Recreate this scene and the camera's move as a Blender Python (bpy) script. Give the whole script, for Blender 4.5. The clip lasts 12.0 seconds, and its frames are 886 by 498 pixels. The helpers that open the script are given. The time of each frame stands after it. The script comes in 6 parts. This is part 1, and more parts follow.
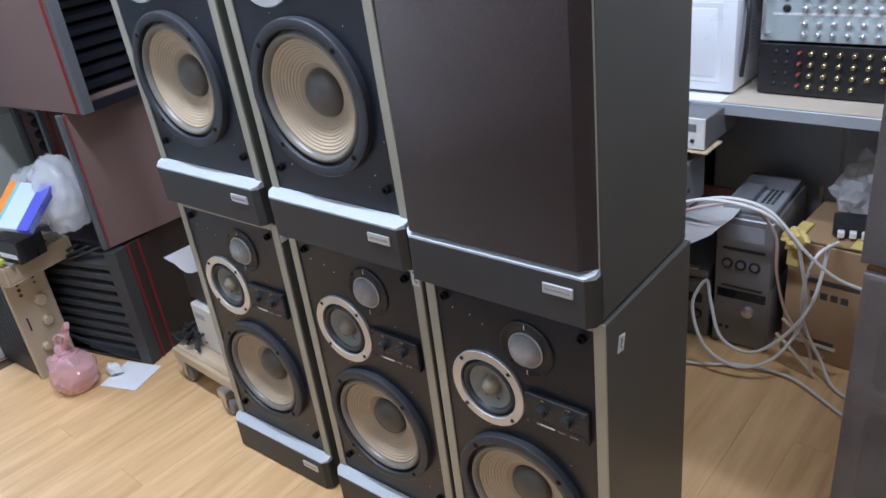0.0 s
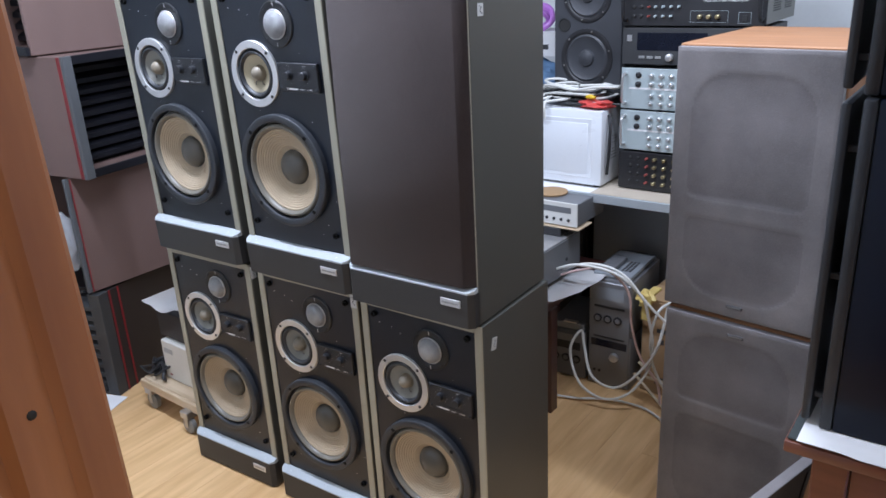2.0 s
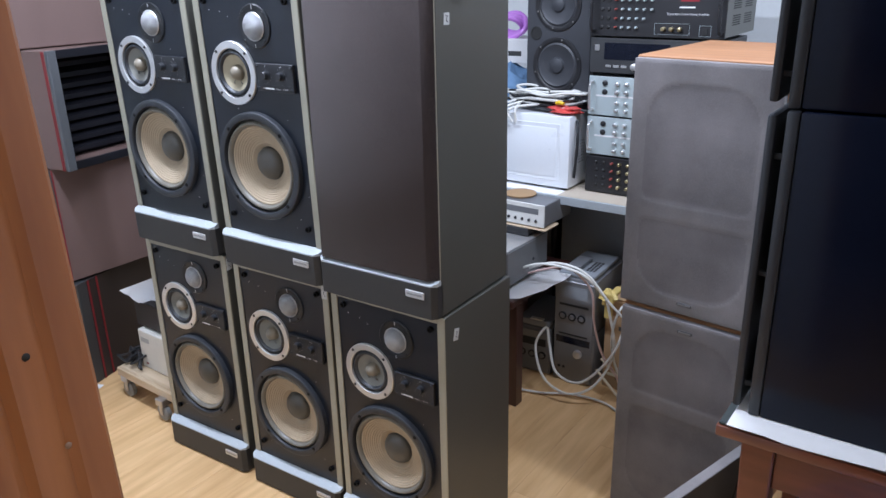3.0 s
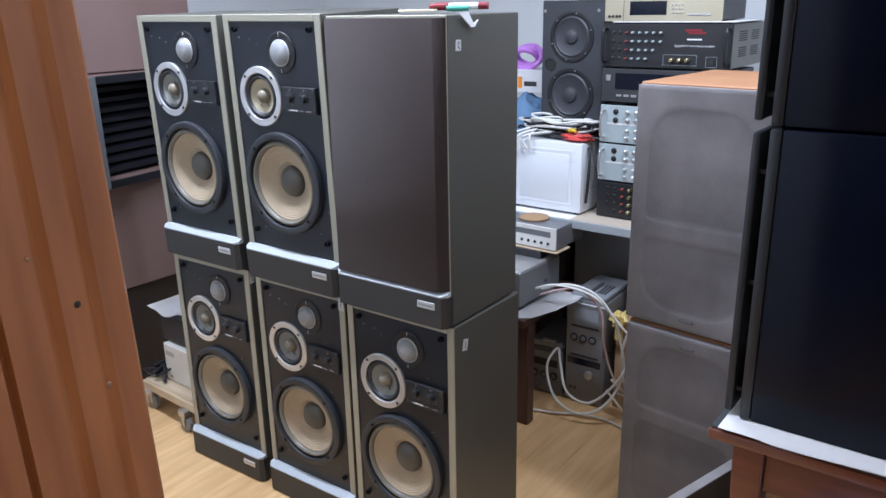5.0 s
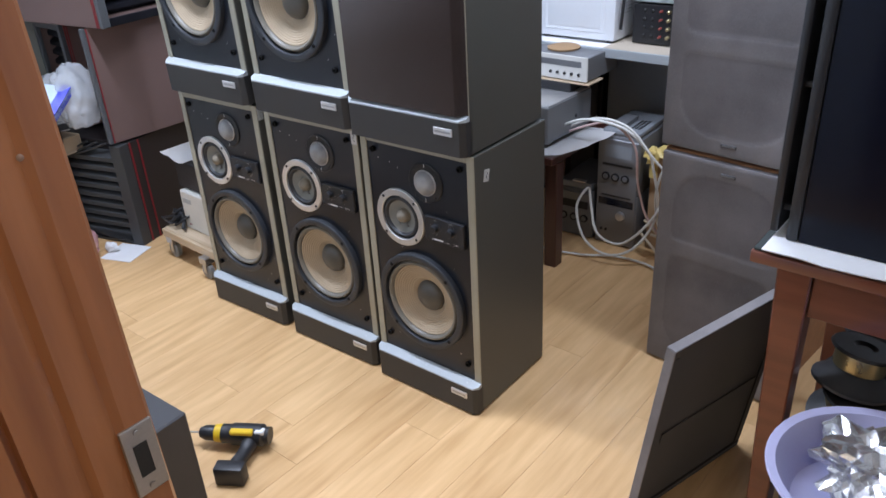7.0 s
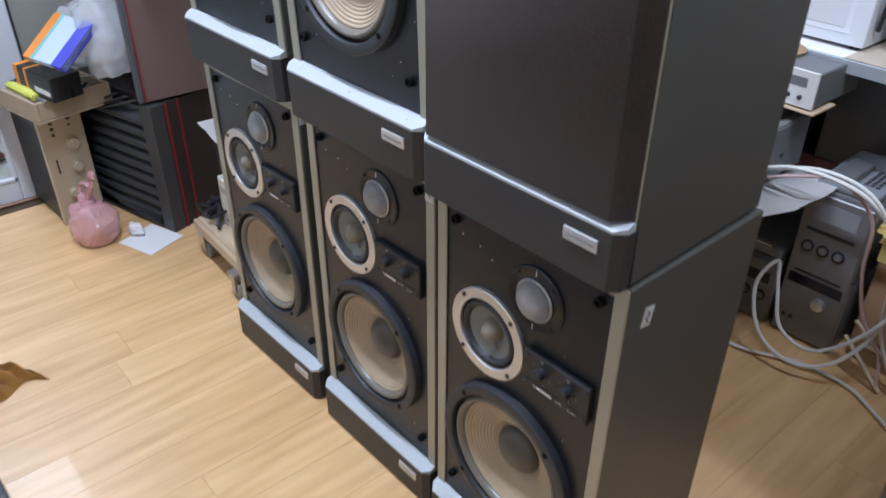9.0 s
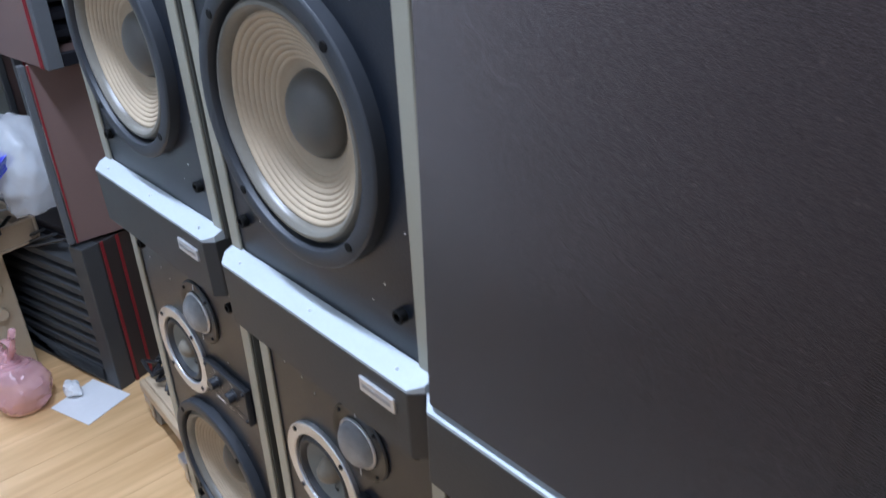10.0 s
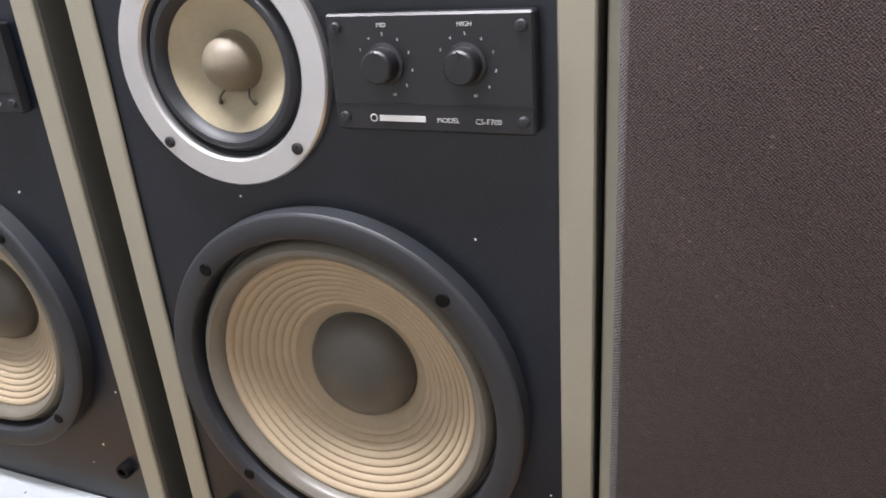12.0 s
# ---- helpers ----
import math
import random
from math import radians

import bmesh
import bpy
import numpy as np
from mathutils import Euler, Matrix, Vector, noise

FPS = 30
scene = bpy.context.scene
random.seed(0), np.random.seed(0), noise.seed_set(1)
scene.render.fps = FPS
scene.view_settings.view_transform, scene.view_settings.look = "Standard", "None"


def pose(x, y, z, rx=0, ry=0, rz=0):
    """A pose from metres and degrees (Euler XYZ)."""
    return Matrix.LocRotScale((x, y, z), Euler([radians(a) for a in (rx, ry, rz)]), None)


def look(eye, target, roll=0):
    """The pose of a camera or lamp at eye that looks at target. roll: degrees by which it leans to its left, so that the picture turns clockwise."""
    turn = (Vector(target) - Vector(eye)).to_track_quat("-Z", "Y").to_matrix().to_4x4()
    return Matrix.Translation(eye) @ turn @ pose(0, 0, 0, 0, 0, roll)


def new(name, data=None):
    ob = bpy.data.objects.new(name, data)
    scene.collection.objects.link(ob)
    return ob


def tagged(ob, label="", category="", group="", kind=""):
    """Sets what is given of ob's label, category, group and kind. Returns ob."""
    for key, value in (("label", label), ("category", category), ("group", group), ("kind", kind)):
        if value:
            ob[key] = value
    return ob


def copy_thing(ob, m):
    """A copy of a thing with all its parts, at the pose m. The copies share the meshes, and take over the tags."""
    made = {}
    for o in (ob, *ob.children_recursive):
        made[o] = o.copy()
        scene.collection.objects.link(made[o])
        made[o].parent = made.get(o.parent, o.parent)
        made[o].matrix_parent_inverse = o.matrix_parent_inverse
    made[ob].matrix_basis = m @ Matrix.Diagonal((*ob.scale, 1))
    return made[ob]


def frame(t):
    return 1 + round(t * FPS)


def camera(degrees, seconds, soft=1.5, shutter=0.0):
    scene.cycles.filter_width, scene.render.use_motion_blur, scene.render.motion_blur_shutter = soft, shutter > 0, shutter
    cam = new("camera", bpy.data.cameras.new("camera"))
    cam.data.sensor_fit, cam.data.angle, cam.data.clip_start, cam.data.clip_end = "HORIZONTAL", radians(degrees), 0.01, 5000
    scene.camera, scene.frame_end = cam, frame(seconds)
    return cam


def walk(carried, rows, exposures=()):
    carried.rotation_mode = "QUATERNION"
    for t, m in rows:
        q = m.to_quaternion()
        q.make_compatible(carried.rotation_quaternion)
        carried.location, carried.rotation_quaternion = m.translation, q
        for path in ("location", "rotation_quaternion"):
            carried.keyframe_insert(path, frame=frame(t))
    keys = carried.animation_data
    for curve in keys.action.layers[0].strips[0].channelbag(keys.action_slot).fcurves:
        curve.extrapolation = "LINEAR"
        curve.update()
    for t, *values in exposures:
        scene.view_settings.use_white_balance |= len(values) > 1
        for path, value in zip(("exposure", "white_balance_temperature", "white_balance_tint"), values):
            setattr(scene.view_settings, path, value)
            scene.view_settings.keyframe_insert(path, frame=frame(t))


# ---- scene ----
cam = camera(59.8, 12.0, 1.5, 0.3)
PATH = [
    (0, (0.52, -0.898, 1.477), (-0.697, 0.403, 0.569), -7.4),
    (0.5, (0.646, -1.031, 1.546), (-0.6, 0.273, 0.682), -5.7),
    (0.6, (0.672, -1.043, 1.558), (-0.59, 0.246, 0.695), -5.4),
    (1, (0.762, -1.1, 1.58), (-0.525, 0.198, 0.769), -5.3),
    (1.5, (0.863, -1.262, 1.589), (-0.35, 0.143, 0.843), -4.7),
    (2, (0.919, -1.343, 1.596), (-0.211, 0.152, 0.899), -3.0),
    (2.5, (0.938, -1.373, 1.608), (-0.148, 0.162, 0.927), -1.6),
    (2.7, (0.969, -1.383, 1.615), (-0.12, 0.145, 0.922), -1.5),
    (4.3, (1.093, -1.473, 1.599), (-0.034, 0.05, 0.96), -1.3),
    (4.5, (1.099, -1.475, 1.602), (-0.04, 0.048, 0.982), -1.3),
    (5, (1.105, -1.475, 1.595), (-0.053, 0.038, 0.988), -1.1),
    (5.5, (1.101, -1.475, 1.595), (-0.064, 0.025, 0.967), -1.2),
    (6, (1.101, -1.469, 1.589), (-0.069, 0.016, 0.936), -1.4),
    (6.5, (1.105, -1.429, 1.528), (-0.055, 0.005, 0.753), -2.7),
    (6.7, (1.096, -1.408, 1.492), (-0.05, -0.014, 0.629), -3.0),
    (8.3, (0.752, -0.963, 1.402), (-0.455, 0.239, 0.353), -0.7),
    (8.5, (0.684, -0.87, 1.377), (-0.582, 0.264, 0.323), 0.1),
    (8.6, (0.656, -0.864, 1.384), (-0.605, 0.267, 0.32), 0.2),
    (9, (0.458, -0.694, 1.366), (-0.828, 0.393, 0.287), 0.3),
    (9.5, (0.259, -0.525, 1.357), (-1.007, 0.605, 0.298), -0.9),
    (10, (0.065, -0.384, 1.362), (-1.258, 0.765, 0.399), -1.7),
    (10.5, (-0.118, -0.373, 1.372), (-1.322, 0.926, 0.443), -2.4),
    (10.7, (-0.205, -0.387, 1.394), (-1.259, 1.037, 0.466), -2.9),
    (11, (-0.29, -0.421, 1.41), (-1.224, 1.112, 0.527), -3.0),
    (11.5, (-0.304, -0.439, 1.429), (-1.154, 1.184, 0.626), -3.2),
    (12, (-0.286, -0.446, 1.426), (-1.081, 1.228, 0.674), -3.8),
]
EXPOSURES = [(0, -0.10, 6400, 10), (1.2, -0.15, 6400, 10), (2, -0.08, 6500, 10), (4.5, 0.0, 6500, 10), (6.5, 0.0, 6500, 10), (8.6, -0.08, 6500, 10), (9.4, -0.16, 6300, 10), (10.0, -0.14, 5900, 8), (10.5, -0.22, 5950, 8), (11.1, -0.12, 7600, 14), (12, -0.03, 8000, 14)]
walk(cam, [(t, look(eye, target, roll)) for t, eye, target, roll in PATH], EXPOSURES)

# ---- world and light ----
world = bpy.data.worlds.new("world")
scene.world = world
world.use_nodes = True
world.node_tree.nodes["Background"].inputs[0].default_value = (0.62, 0.72, 0.85, 1)
world.node_tree.nodes["Background"].inputs[1].default_value = 0.08


def area_lamp(name, x, y, z, sx, sy, watts, color):
    data = bpy.data.lights.new(name, "AREA")
    data.shape, data.size, data.size_y, data.energy, data.color = "RECTANGLE", sx, sy, watts, color
    ob = new(name, data)
    ob.matrix_world = pose(x, y, z)
    return ob


COOL = (0.82, 0.92, 1.16)
area_lamp("tube_light", -0.75, -0.31, 2.60, 1.2, 0.10, 60, COOL)
area_lamp("tube_light", 0.55, 0.45, 2.60, 1.2, 0.10, 40, COOL)
# unseen warm fill, added to brighten the door frame
area_lamp("hall_light", 1.45, -1.85, 2.45, 0.4, 0.4, 9.5, (1.0, 0.84, 0.66))
area_lamp("corridor_light", -3.4, -0.7, 2.5, 0.8, 0.8, 30, COOL)


# ---- materials ----
def mat(name, color, rough=0.5, metal=0.0, vary=0.12, scale=6.0, fine=120.0, bump=0.05, alpha=None, spec=0.5, piece=0.0, coat=0.0,
        rough_vary=0.12, stretch=(1, 1, 1), sheen=0.0):
    """A node material: two sizes of noise vary the colour, the roughness and a fine bump."""
    m = bpy.data.materials.new(name)
    m.use_nodes = True
    nt, b = m.node_tree, m.node_tree.nodes["Principled BSDF"]
    co = nt.nodes.new("ShaderNodeTexCoord")
    mp = nt.nodes.new("ShaderNodeMapping")
    mp.inputs["Scale"].default_value = stretch
    nt.links.new(co.outputs["Object"], mp.inputs[0])
    big, small = nt.nodes.new("ShaderNodeTexNoise"), nt.nodes.new("ShaderNodeTexNoise")
    big.inputs["Scale"].default_value, small.inputs["Scale"].default_value = scale, fine
    big.inputs["Detail"].default_value = 5
    for n in (big, small):
        nt.links.new(mp.outputs[0], n.inputs["Vector"])
    mix = nt.nodes.new("ShaderNodeMath")
    mix.operation = "MULTIPLY_ADD"
    nt.links.new(small.outputs[0], mix.inputs[0])
    mix.inputs[1].default_value = 0.4
    nt.links.new(big.outputs[0], mix.inputs[2])
    value = mix.outputs[0]
    if piece:
        info = nt.nodes.new("ShaderNodeObjectInfo")
        add = nt.nodes.new("ShaderNodeMath")
        add.operation = "MULTIPLY_ADD"
        nt.links.new(info.outputs["Random"], add.inputs[0])
        add.inputs[1].default_value = piece
        nt.links.new(value, add.inputs[2])
        value = add.outputs[0]
    ramp = nt.nodes.new("ShaderNodeMapRange")
    ramp.inputs["From Min"].default_value, ramp.inputs["From Max"].default_value = 0.35, 1.05 + piece
    ramp.inputs["To Min"].default_value, ramp.inputs["To Max"].default_value = 1 - vary, 1 + vary
    nt.links.new(value, ramp.inputs["Value"])
    tint = nt.nodes.new("ShaderNodeVectorMath")
    tint.operation = "SCALE"
    tint.inputs[0].default_value = color[:3]
    nt.links.new(ramp.outputs[0], tint.inputs["Scale"])
    nt.links.new(tint.outputs[0], b.inputs["Base Color"])
    rr = nt.nodes.new("ShaderNodeMapRange")
    rr.inputs["To Min"].default_value, rr.inputs["To Max"].default_value = max(0.02, rough - rough_vary), min(1, rough + rough_vary)
    nt.links.new(big.outputs[0], rr.inputs["Value"])
    nt.links.new(rr.outputs[0], b.inputs["Roughness"])
    b.inputs["Metallic"].default_value = metal
    b.inputs["Specular IOR Level"].default_value = spec
    b.inputs["Coat Weight"].default_value = coat
    b.inputs["Sheen Weight"].default_value = sheen
    if bump:
        bp = nt.nodes.new("ShaderNodeBump")
        bp.inputs["Strength"].default_value = bump
        bp.inputs["Distance"].default_value = 0.002
        nt.links.new(small.outputs[0], bp.inputs["Height"])
        nt.links.new(bp.outputs[0], b.inputs["Normal"])
    if alpha is not None:
        b.inputs["Alpha"].default_value = alpha
    return m


def wood_mat(name, dark, light, along, rough=0.35, scale=14.0, coat=0.2, piece=1.0):
    """Wood with grain along one axis; each piece takes its own shift and tone."""
    m = bpy.data.materials.new(name)
    m.use_nodes = True
    nt, b = m.node_tree, m.node_tree.nodes["Principled BSDF"]
    co, info, mp = nt.nodes.new("ShaderNodeTexCoord"), nt.nodes.new("ShaderNodeObjectInfo"), nt.nodes.new("ShaderNodeMapping")
    s = [1.0, 1.0, 1.0]
    s["xyz".index(along)] = 0.10
    mp.inputs["Scale"].default_value = s
    nt.links.new(co.outputs["Object"], mp.inputs[0])
    shift = nt.nodes.new("ShaderNodeMath")
    shift.operation = "MULTIPLY"
    shift.inputs[1].default_value = 37.0 * piece
    nt.links.new(info.outputs["Random"], shift.inputs[0])
    nt.links.new(shift.outputs[0], mp.inputs["Location"])
    warp = nt.nodes.new("ShaderNodeTexNoise")
    warp.inputs["Scale"].default_value, warp.inputs["Detail"].default_value = scale * 0.45, 3
    nt.links.new(mp.outputs[0], warp.inputs["Vector"])
    rings = nt.nodes.new("ShaderNodeMath")
    rings.operation = "MULTIPLY"
    rings.inputs[1].default_value = 9.0
    nt.links.new(warp.outputs[0], rings.inputs[0])
    saw = nt.nodes.new("ShaderNodeMath")
    saw.operation = "PINGPONG"
    saw.inputs[1].default_value = 0.5
    nt.links.new(rings.outputs[0], saw.inputs[0])
    grain = nt.nodes.new("ShaderNodeTexNoise")
    grain.inputs["Scale"].default_value, grain.inputs["Detail"].default_value = scale * 5, 5
    nt.links.new(mp.outputs[0], grain.inputs["Vector"])
    sum1 = nt.nodes.new("ShaderNodeMath")
    sum1.operation = "MULTIPLY_ADD"
    nt.links.new(saw.outputs[0], sum1.inputs[0])
    sum1.inputs[1].default_value = 0.45
    nt.links.new(grain.outputs[0], sum1.inputs[2])
    tone = nt.nodes.new("ShaderNodeMath")
    tone.operation = "MULTIPLY_ADD"
    nt.links.new(info.outputs["Random"], tone.inputs[0])
    tone.inputs[1].default_value = 0.22 * piece
    nt.links.new(sum1.outputs[0], tone.inputs[2])
    ramp = nt.nodes.new("ShaderNodeValToRGB")
    ramp.color_ramp.elements[0].position, ramp.color_ramp.elements[1].position = 0.30, 0.95
    ramp.color_ramp.elements[0].color, ramp.color_ramp.elements[1].color = (*dark, 1), (*light, 1)
    nt.links.new(tone.outputs[0], ramp.inputs[0])
    nt.links.new(ramp.outputs[0], b.inputs["Base Color"])
    rr = nt.nodes.new("ShaderNodeMapRange")
    rr.inputs["To Min"].default_value, rr.inputs["To Max"].default_value = rough - 0.08, rough + 0.12
    nt.links.new(grain.outputs[0], rr.inputs["Value"])
    nt.links.new(rr.outputs[0], b.inputs["Roughness"])
    b.inputs["Coat Weight"].default_value = coat
    bp = nt.nodes.new("ShaderNodeBump")
    bp.inputs["Strength"].default_value, bp.inputs["Distance"].default_value = 0.08, 0.001
    nt.links.new(grain.outputs[0], bp.inputs["Height"])
    nt.links.new(bp.outputs[0], b.inputs["Normal"])
    return m


def fabric_mat(name, color, thread=420.0, speck=0.35, rough=0.9, bump=0.6):
    """Woven grille cloth: fine crossed threads and pale flecks."""
    m = bpy.data.materials.new(name)
    m.use_nodes = True
    nt, b = m.node_tree, m.node_tree.nodes["Principled BSDF"]
    co = nt.nodes.new("ShaderNodeTexCoord")
    vor = nt.nodes.new("ShaderNodeTexVoronoi")
    vor.inputs["Scale"].default_value = thread
    big = nt.nodes.new("ShaderNodeTexNoise")
    big.inputs["Scale"].default_value, big.inputs["Detail"].default_value = 5, 6
    for n in (vor, big):
        nt.links.new(co.outputs["Object"], n.inputs["Vector"])
    mul = nt.nodes.new("ShaderNodeMath")
    mul.operation = "MULTIPLY_ADD"
    nt.links.new(vor.outputs["Distance"], mul.inputs[0])
    mul.inputs[1].default_value = speck
    nt.links.new(big.outputs[0], mul.inputs[2])
    ramp = nt.nodes.new("ShaderNodeMapRange")
    ramp.inputs["From Min"].default_value, ramp.inputs["From Max"].default_value = 0.3, 1.0
    ramp.inputs["To Min"].default_value, ramp.inputs["To Max"].default_value = 0.55, 1.6
    nt.links.new(mul.outputs[0], ramp.inputs["Value"])
    tint = nt.nodes.new("ShaderNodeVectorMath")
    tint.operation = "SCALE"
    tint.inputs[0].default_value = color
    nt.links.new(ramp.outputs[0], tint.inputs["Scale"])
    nt.links.new(tint.outputs[0], b.inputs["Base Color"])
    b.inputs["Roughness"].default_value = rough
    b.inputs["Specular IOR Level"].default_value = 0.25
    b.inputs["Sheen Weight"].default_value = 0.25
    bp = nt.nodes.new("ShaderNodeBump")
    bp.inputs["Strength"].default_value, bp.inputs["Distance"].default_value = bump, 0.001
    nt.links.new(vor.outputs["Distance"], bp.inputs["Height"])
    nt.links.new(bp.outputs[0], b.inputs["Normal"])
    return m


def weave_mat(name, color, period=0.0021):
    """Coarse woven cloth: crossing threads in x and z, and sparse pale flecks."""
    m = bpy.data.materials.new(name)
    m.use_nodes = True
    nt = m.node_tree
    b = nt.nodes["Principled BSDF"]

    def math_node(op, a, c):
        n = nt.nodes.new("ShaderNodeMath")
        n.operation = op
        for i, v in enumerate((a, c)):
            if hasattr(v, "node"):
                nt.links.new(v, n.inputs[i])
            elif v is not None:
                n.inputs[i].default_value = v
        return n.outputs[0]

    co = nt.nodes.new("ShaderNodeTexCoord")
    wob = nt.nodes.new("ShaderNodeTexNoise")
    wob.inputs["Scale"].default_value = 160
    nt.links.new(co.outputs["Object"], wob.inputs["Vector"])
    sep = nt.nodes.new("ShaderNodeSeparateXYZ")
    nt.links.new(co.outputs["Object"], sep.inputs[0])
    shift = math_node("MULTIPLY", wob.outputs[0], 9.0)
    k = 2 * math.pi / period
    sx = math_node("SINE", math_node("ADD", math_node("MULTIPLY", sep.outputs[0], k), shift), None)
    sz = math_node("SINE", math_node("ADD", math_node("MULTIPLY", sep.outputs[2], k), shift), None)
    weave = math_node("MULTIPLY", sx, sz)
    vor = nt.nodes.new("ShaderNodeTexVoronoi")
    vor.inputs["Scale"].default_value = 240
    nt.links.new(co.outputs["Object"], vor.inputs["Vector"])
    rnd = nt.nodes.new("ShaderNodeSeparateColor")
    nt.links.new(vor.outputs["Color"], rnd.inputs[0])
    fleck = math_node("MULTIPLY", math_node("GREATER_THAN", rnd.outputs[0], 0.965), math_node("LESS_THAN", vor.outputs["Distance"], 0.24))
    big = nt.nodes.new("ShaderNodeTexNoise")
    big.inputs["Scale"].default_value = 7
    nt.links.new(co.outputs["Object"], big.inputs["Vector"])
    value = math_node("ADD", math_node("MULTIPLY", weave, 0.6), math_node("ADD", math_node("MULTIPLY", big.outputs[0], 0.5), 0.75))
    grain = nt.nodes.new("ShaderNodeTexNoise")
    grain.inputs["Scale"].default_value, grain.inputs["Detail"].default_value = 900, 1.0
    nt.links.new(co.outputs["Object"], grain.inputs["Vector"])
    value = math_node("ADD", value, math_node("MULTIPLY", math_node("SUBTRACT", grain.outputs[0], 0.5), 2.4))
    value = math_node("MAXIMUM", value, 0.12)
    value = math_node("ADD", value, math_node("MULTIPLY", fleck, 1.1))
    tint = nt.nodes.new("ShaderNodeVectorMath")
    tint.operation = "SCALE"
    tint.inputs[0].default_value = color
    nt.links.new(value, tint.inputs["Scale"])
    nt.links.new(tint.outputs[0], b.inputs["Base Color"])
    b.inputs["Roughness"].default_value = 0.9
    b.inputs["Specular IOR Level"].default_value = 0.15
    b.inputs["Sheen Weight"].default_value = 0.2
    bp = nt.nodes.new("ShaderNodeBump")
    bp.inputs["Strength"].default_value, bp.inputs["Distance"].default_value = 0.6, 0.0006
    nt.links.new(math_node("ADD", weave, math_node("MULTIPLY", grain.outputs[0], 2.2)), bp.inputs["Height"])
    nt.links.new(bp.outputs[0], b.inputs["Normal"])
    return m


def glass_mat(name, tint=(0.9, 0.95, 0.93), rough=0.02):
    m = bpy.data.materials.new(name)
    m.use_nodes = True
    b = m.node_tree.nodes["Principled BSDF"]
    b.inputs["Base Color"].default_value = (*tint, 1)
    b.inputs["Transmission Weight"].default_value = 1.0
    b.inputs["Roughness"].default_value = rough
    b.inputs["IOR"].default_value = 1.3
    return m


VINYL = mat("olive_grey_vinyl", (0.082, 0.081, 0.069), 0.40, 0.15, 0.10, 3, 260, 0.12)
TRIM = mat("champagne_trim", (0.345, 0.328, 0.258), 0.42, 0.25, 0.08, 8, 300, 0.05)
BAFFLE = mat("black_baffle", (0.0058, 0.0088, 0.0150), 0.33, 0, 0.3, 9, 420, 0.12, spec=0.55)
PLASTIC = mat("black_plastic", (0.018, 0.018, 0.02), 0.45, 0, 0.15, 12, 300, 0.08)
BASE = mat("black_base_vinyl", (0.028, 0.027, 0.026), 0.5, 0, 0.15, 6, 260, 0.1)
WFRAME = mat("cast_grey_frame", (0.024, 0.027, 0.032), 0.48, 0.0, 0.12, 10, 350, 0.08)
LEDGE = mat("brushed_silver_ledge", (0.40, 0.435, 0.45), 0.55, 0.10, 0.08, 6, 200, 0.04)
SILVER = mat("satin_silver", (0.66, 0.66, 0.66), 0.33, 0.75, 0.06, 10, 260, 0.03)
CONE = mat("tan_paper_cone", (0.395, 0.312, 0.212), 0.75, 0, 0.14, 16, 300, 0.15)
SURROUND = mat("grey_rubber_surround", (0.15, 0.138, 0.112), 0.36, 0, 0.2, 14, 200, 0.05)
DOME = mat("grey_paper_dome", (0.088, 0.082, 0.070), 0.40, 0, 0.15, 20, 300, 0.08)
MIDDOME = mat("brown_paper_dome", (0.20, 0.17, 0.125), 0.45, 0, 0.15, 20, 300, 0.08)
MESH = mat("silver_wire_mesh", (0.36, 0.37, 0.38), 0.42, 0.75, 0.28, 45, 1600, 0.9)
GRILLE = weave_mat("brown_grille_cloth", (0.045, 0.0325, 0.0305))
INK = mat("white_ink", (0.75, 0.75, 0.75), 0.6, 0, 0.05, 20, 100, 0)
PAPER = mat("white_paper", (0.78, 0.78, 0.78), 0.7, 0, 0.05, 6, 60, 0.1)
RED = mat("red_pinstripe", (0.21, 0.012, 0.018), 0.5, 0, 0.1, 10, 100, 0)
WALL = mat("painted_wall", (0.62, 0.64, 0.64), 0.7, 0, 0.06, 2, 60, 0.15)
CEIL = mat("white_ceiling", (0.78, 0.79, 0.79), 0.8, 0, 0.04, 2, 60, 0.1)
PLANK = wood_mat("oak_laminate", (0.530, 0.310, 0.135), (0.75, 0.490, 0.245), "y", 0.33, 8, 0.25, 0.55)
SUBFLOOR = mat("dark_joint", (0.10, 0.065, 0.035), 0.8)


# ---- mesh helpers ----
def link(name, bm, material, parent=None, label="", smooth=35):
    me = bpy.data.meshes.new(name)
    bm.to_mesh(me)
    bm.free()
    me.materials.append(material)
    if smooth:
        me.polygons.foreach_set("use_smooth", [True] * len(me.polygons))
        me.set_sharp_from_angle(angle=radians(smooth))
    ob = new(name, me)
    if parent:
        ob.parent = parent
    if label:
        ob["label"] = label
    return ob


def part(name, bm, material, parent, label="", smooth=35):
    return link(name, bm, material, parent, label, smooth)


def thing(name, m, label, category, group="", kind=""):
    ob = new(name)
    ob.empty_display_size = 0.05
    ob.matrix_basis = m
    return tagged(ob, label, category, group, kind)


def bevel(bm, geom_edges, width, segments=1):
    if width > 0:
        bmesh.ops.bevel(bm, geom=geom_edges, offset=width, segments=segments, profile=0.5, affect="EDGES", clamp_overlap=True)


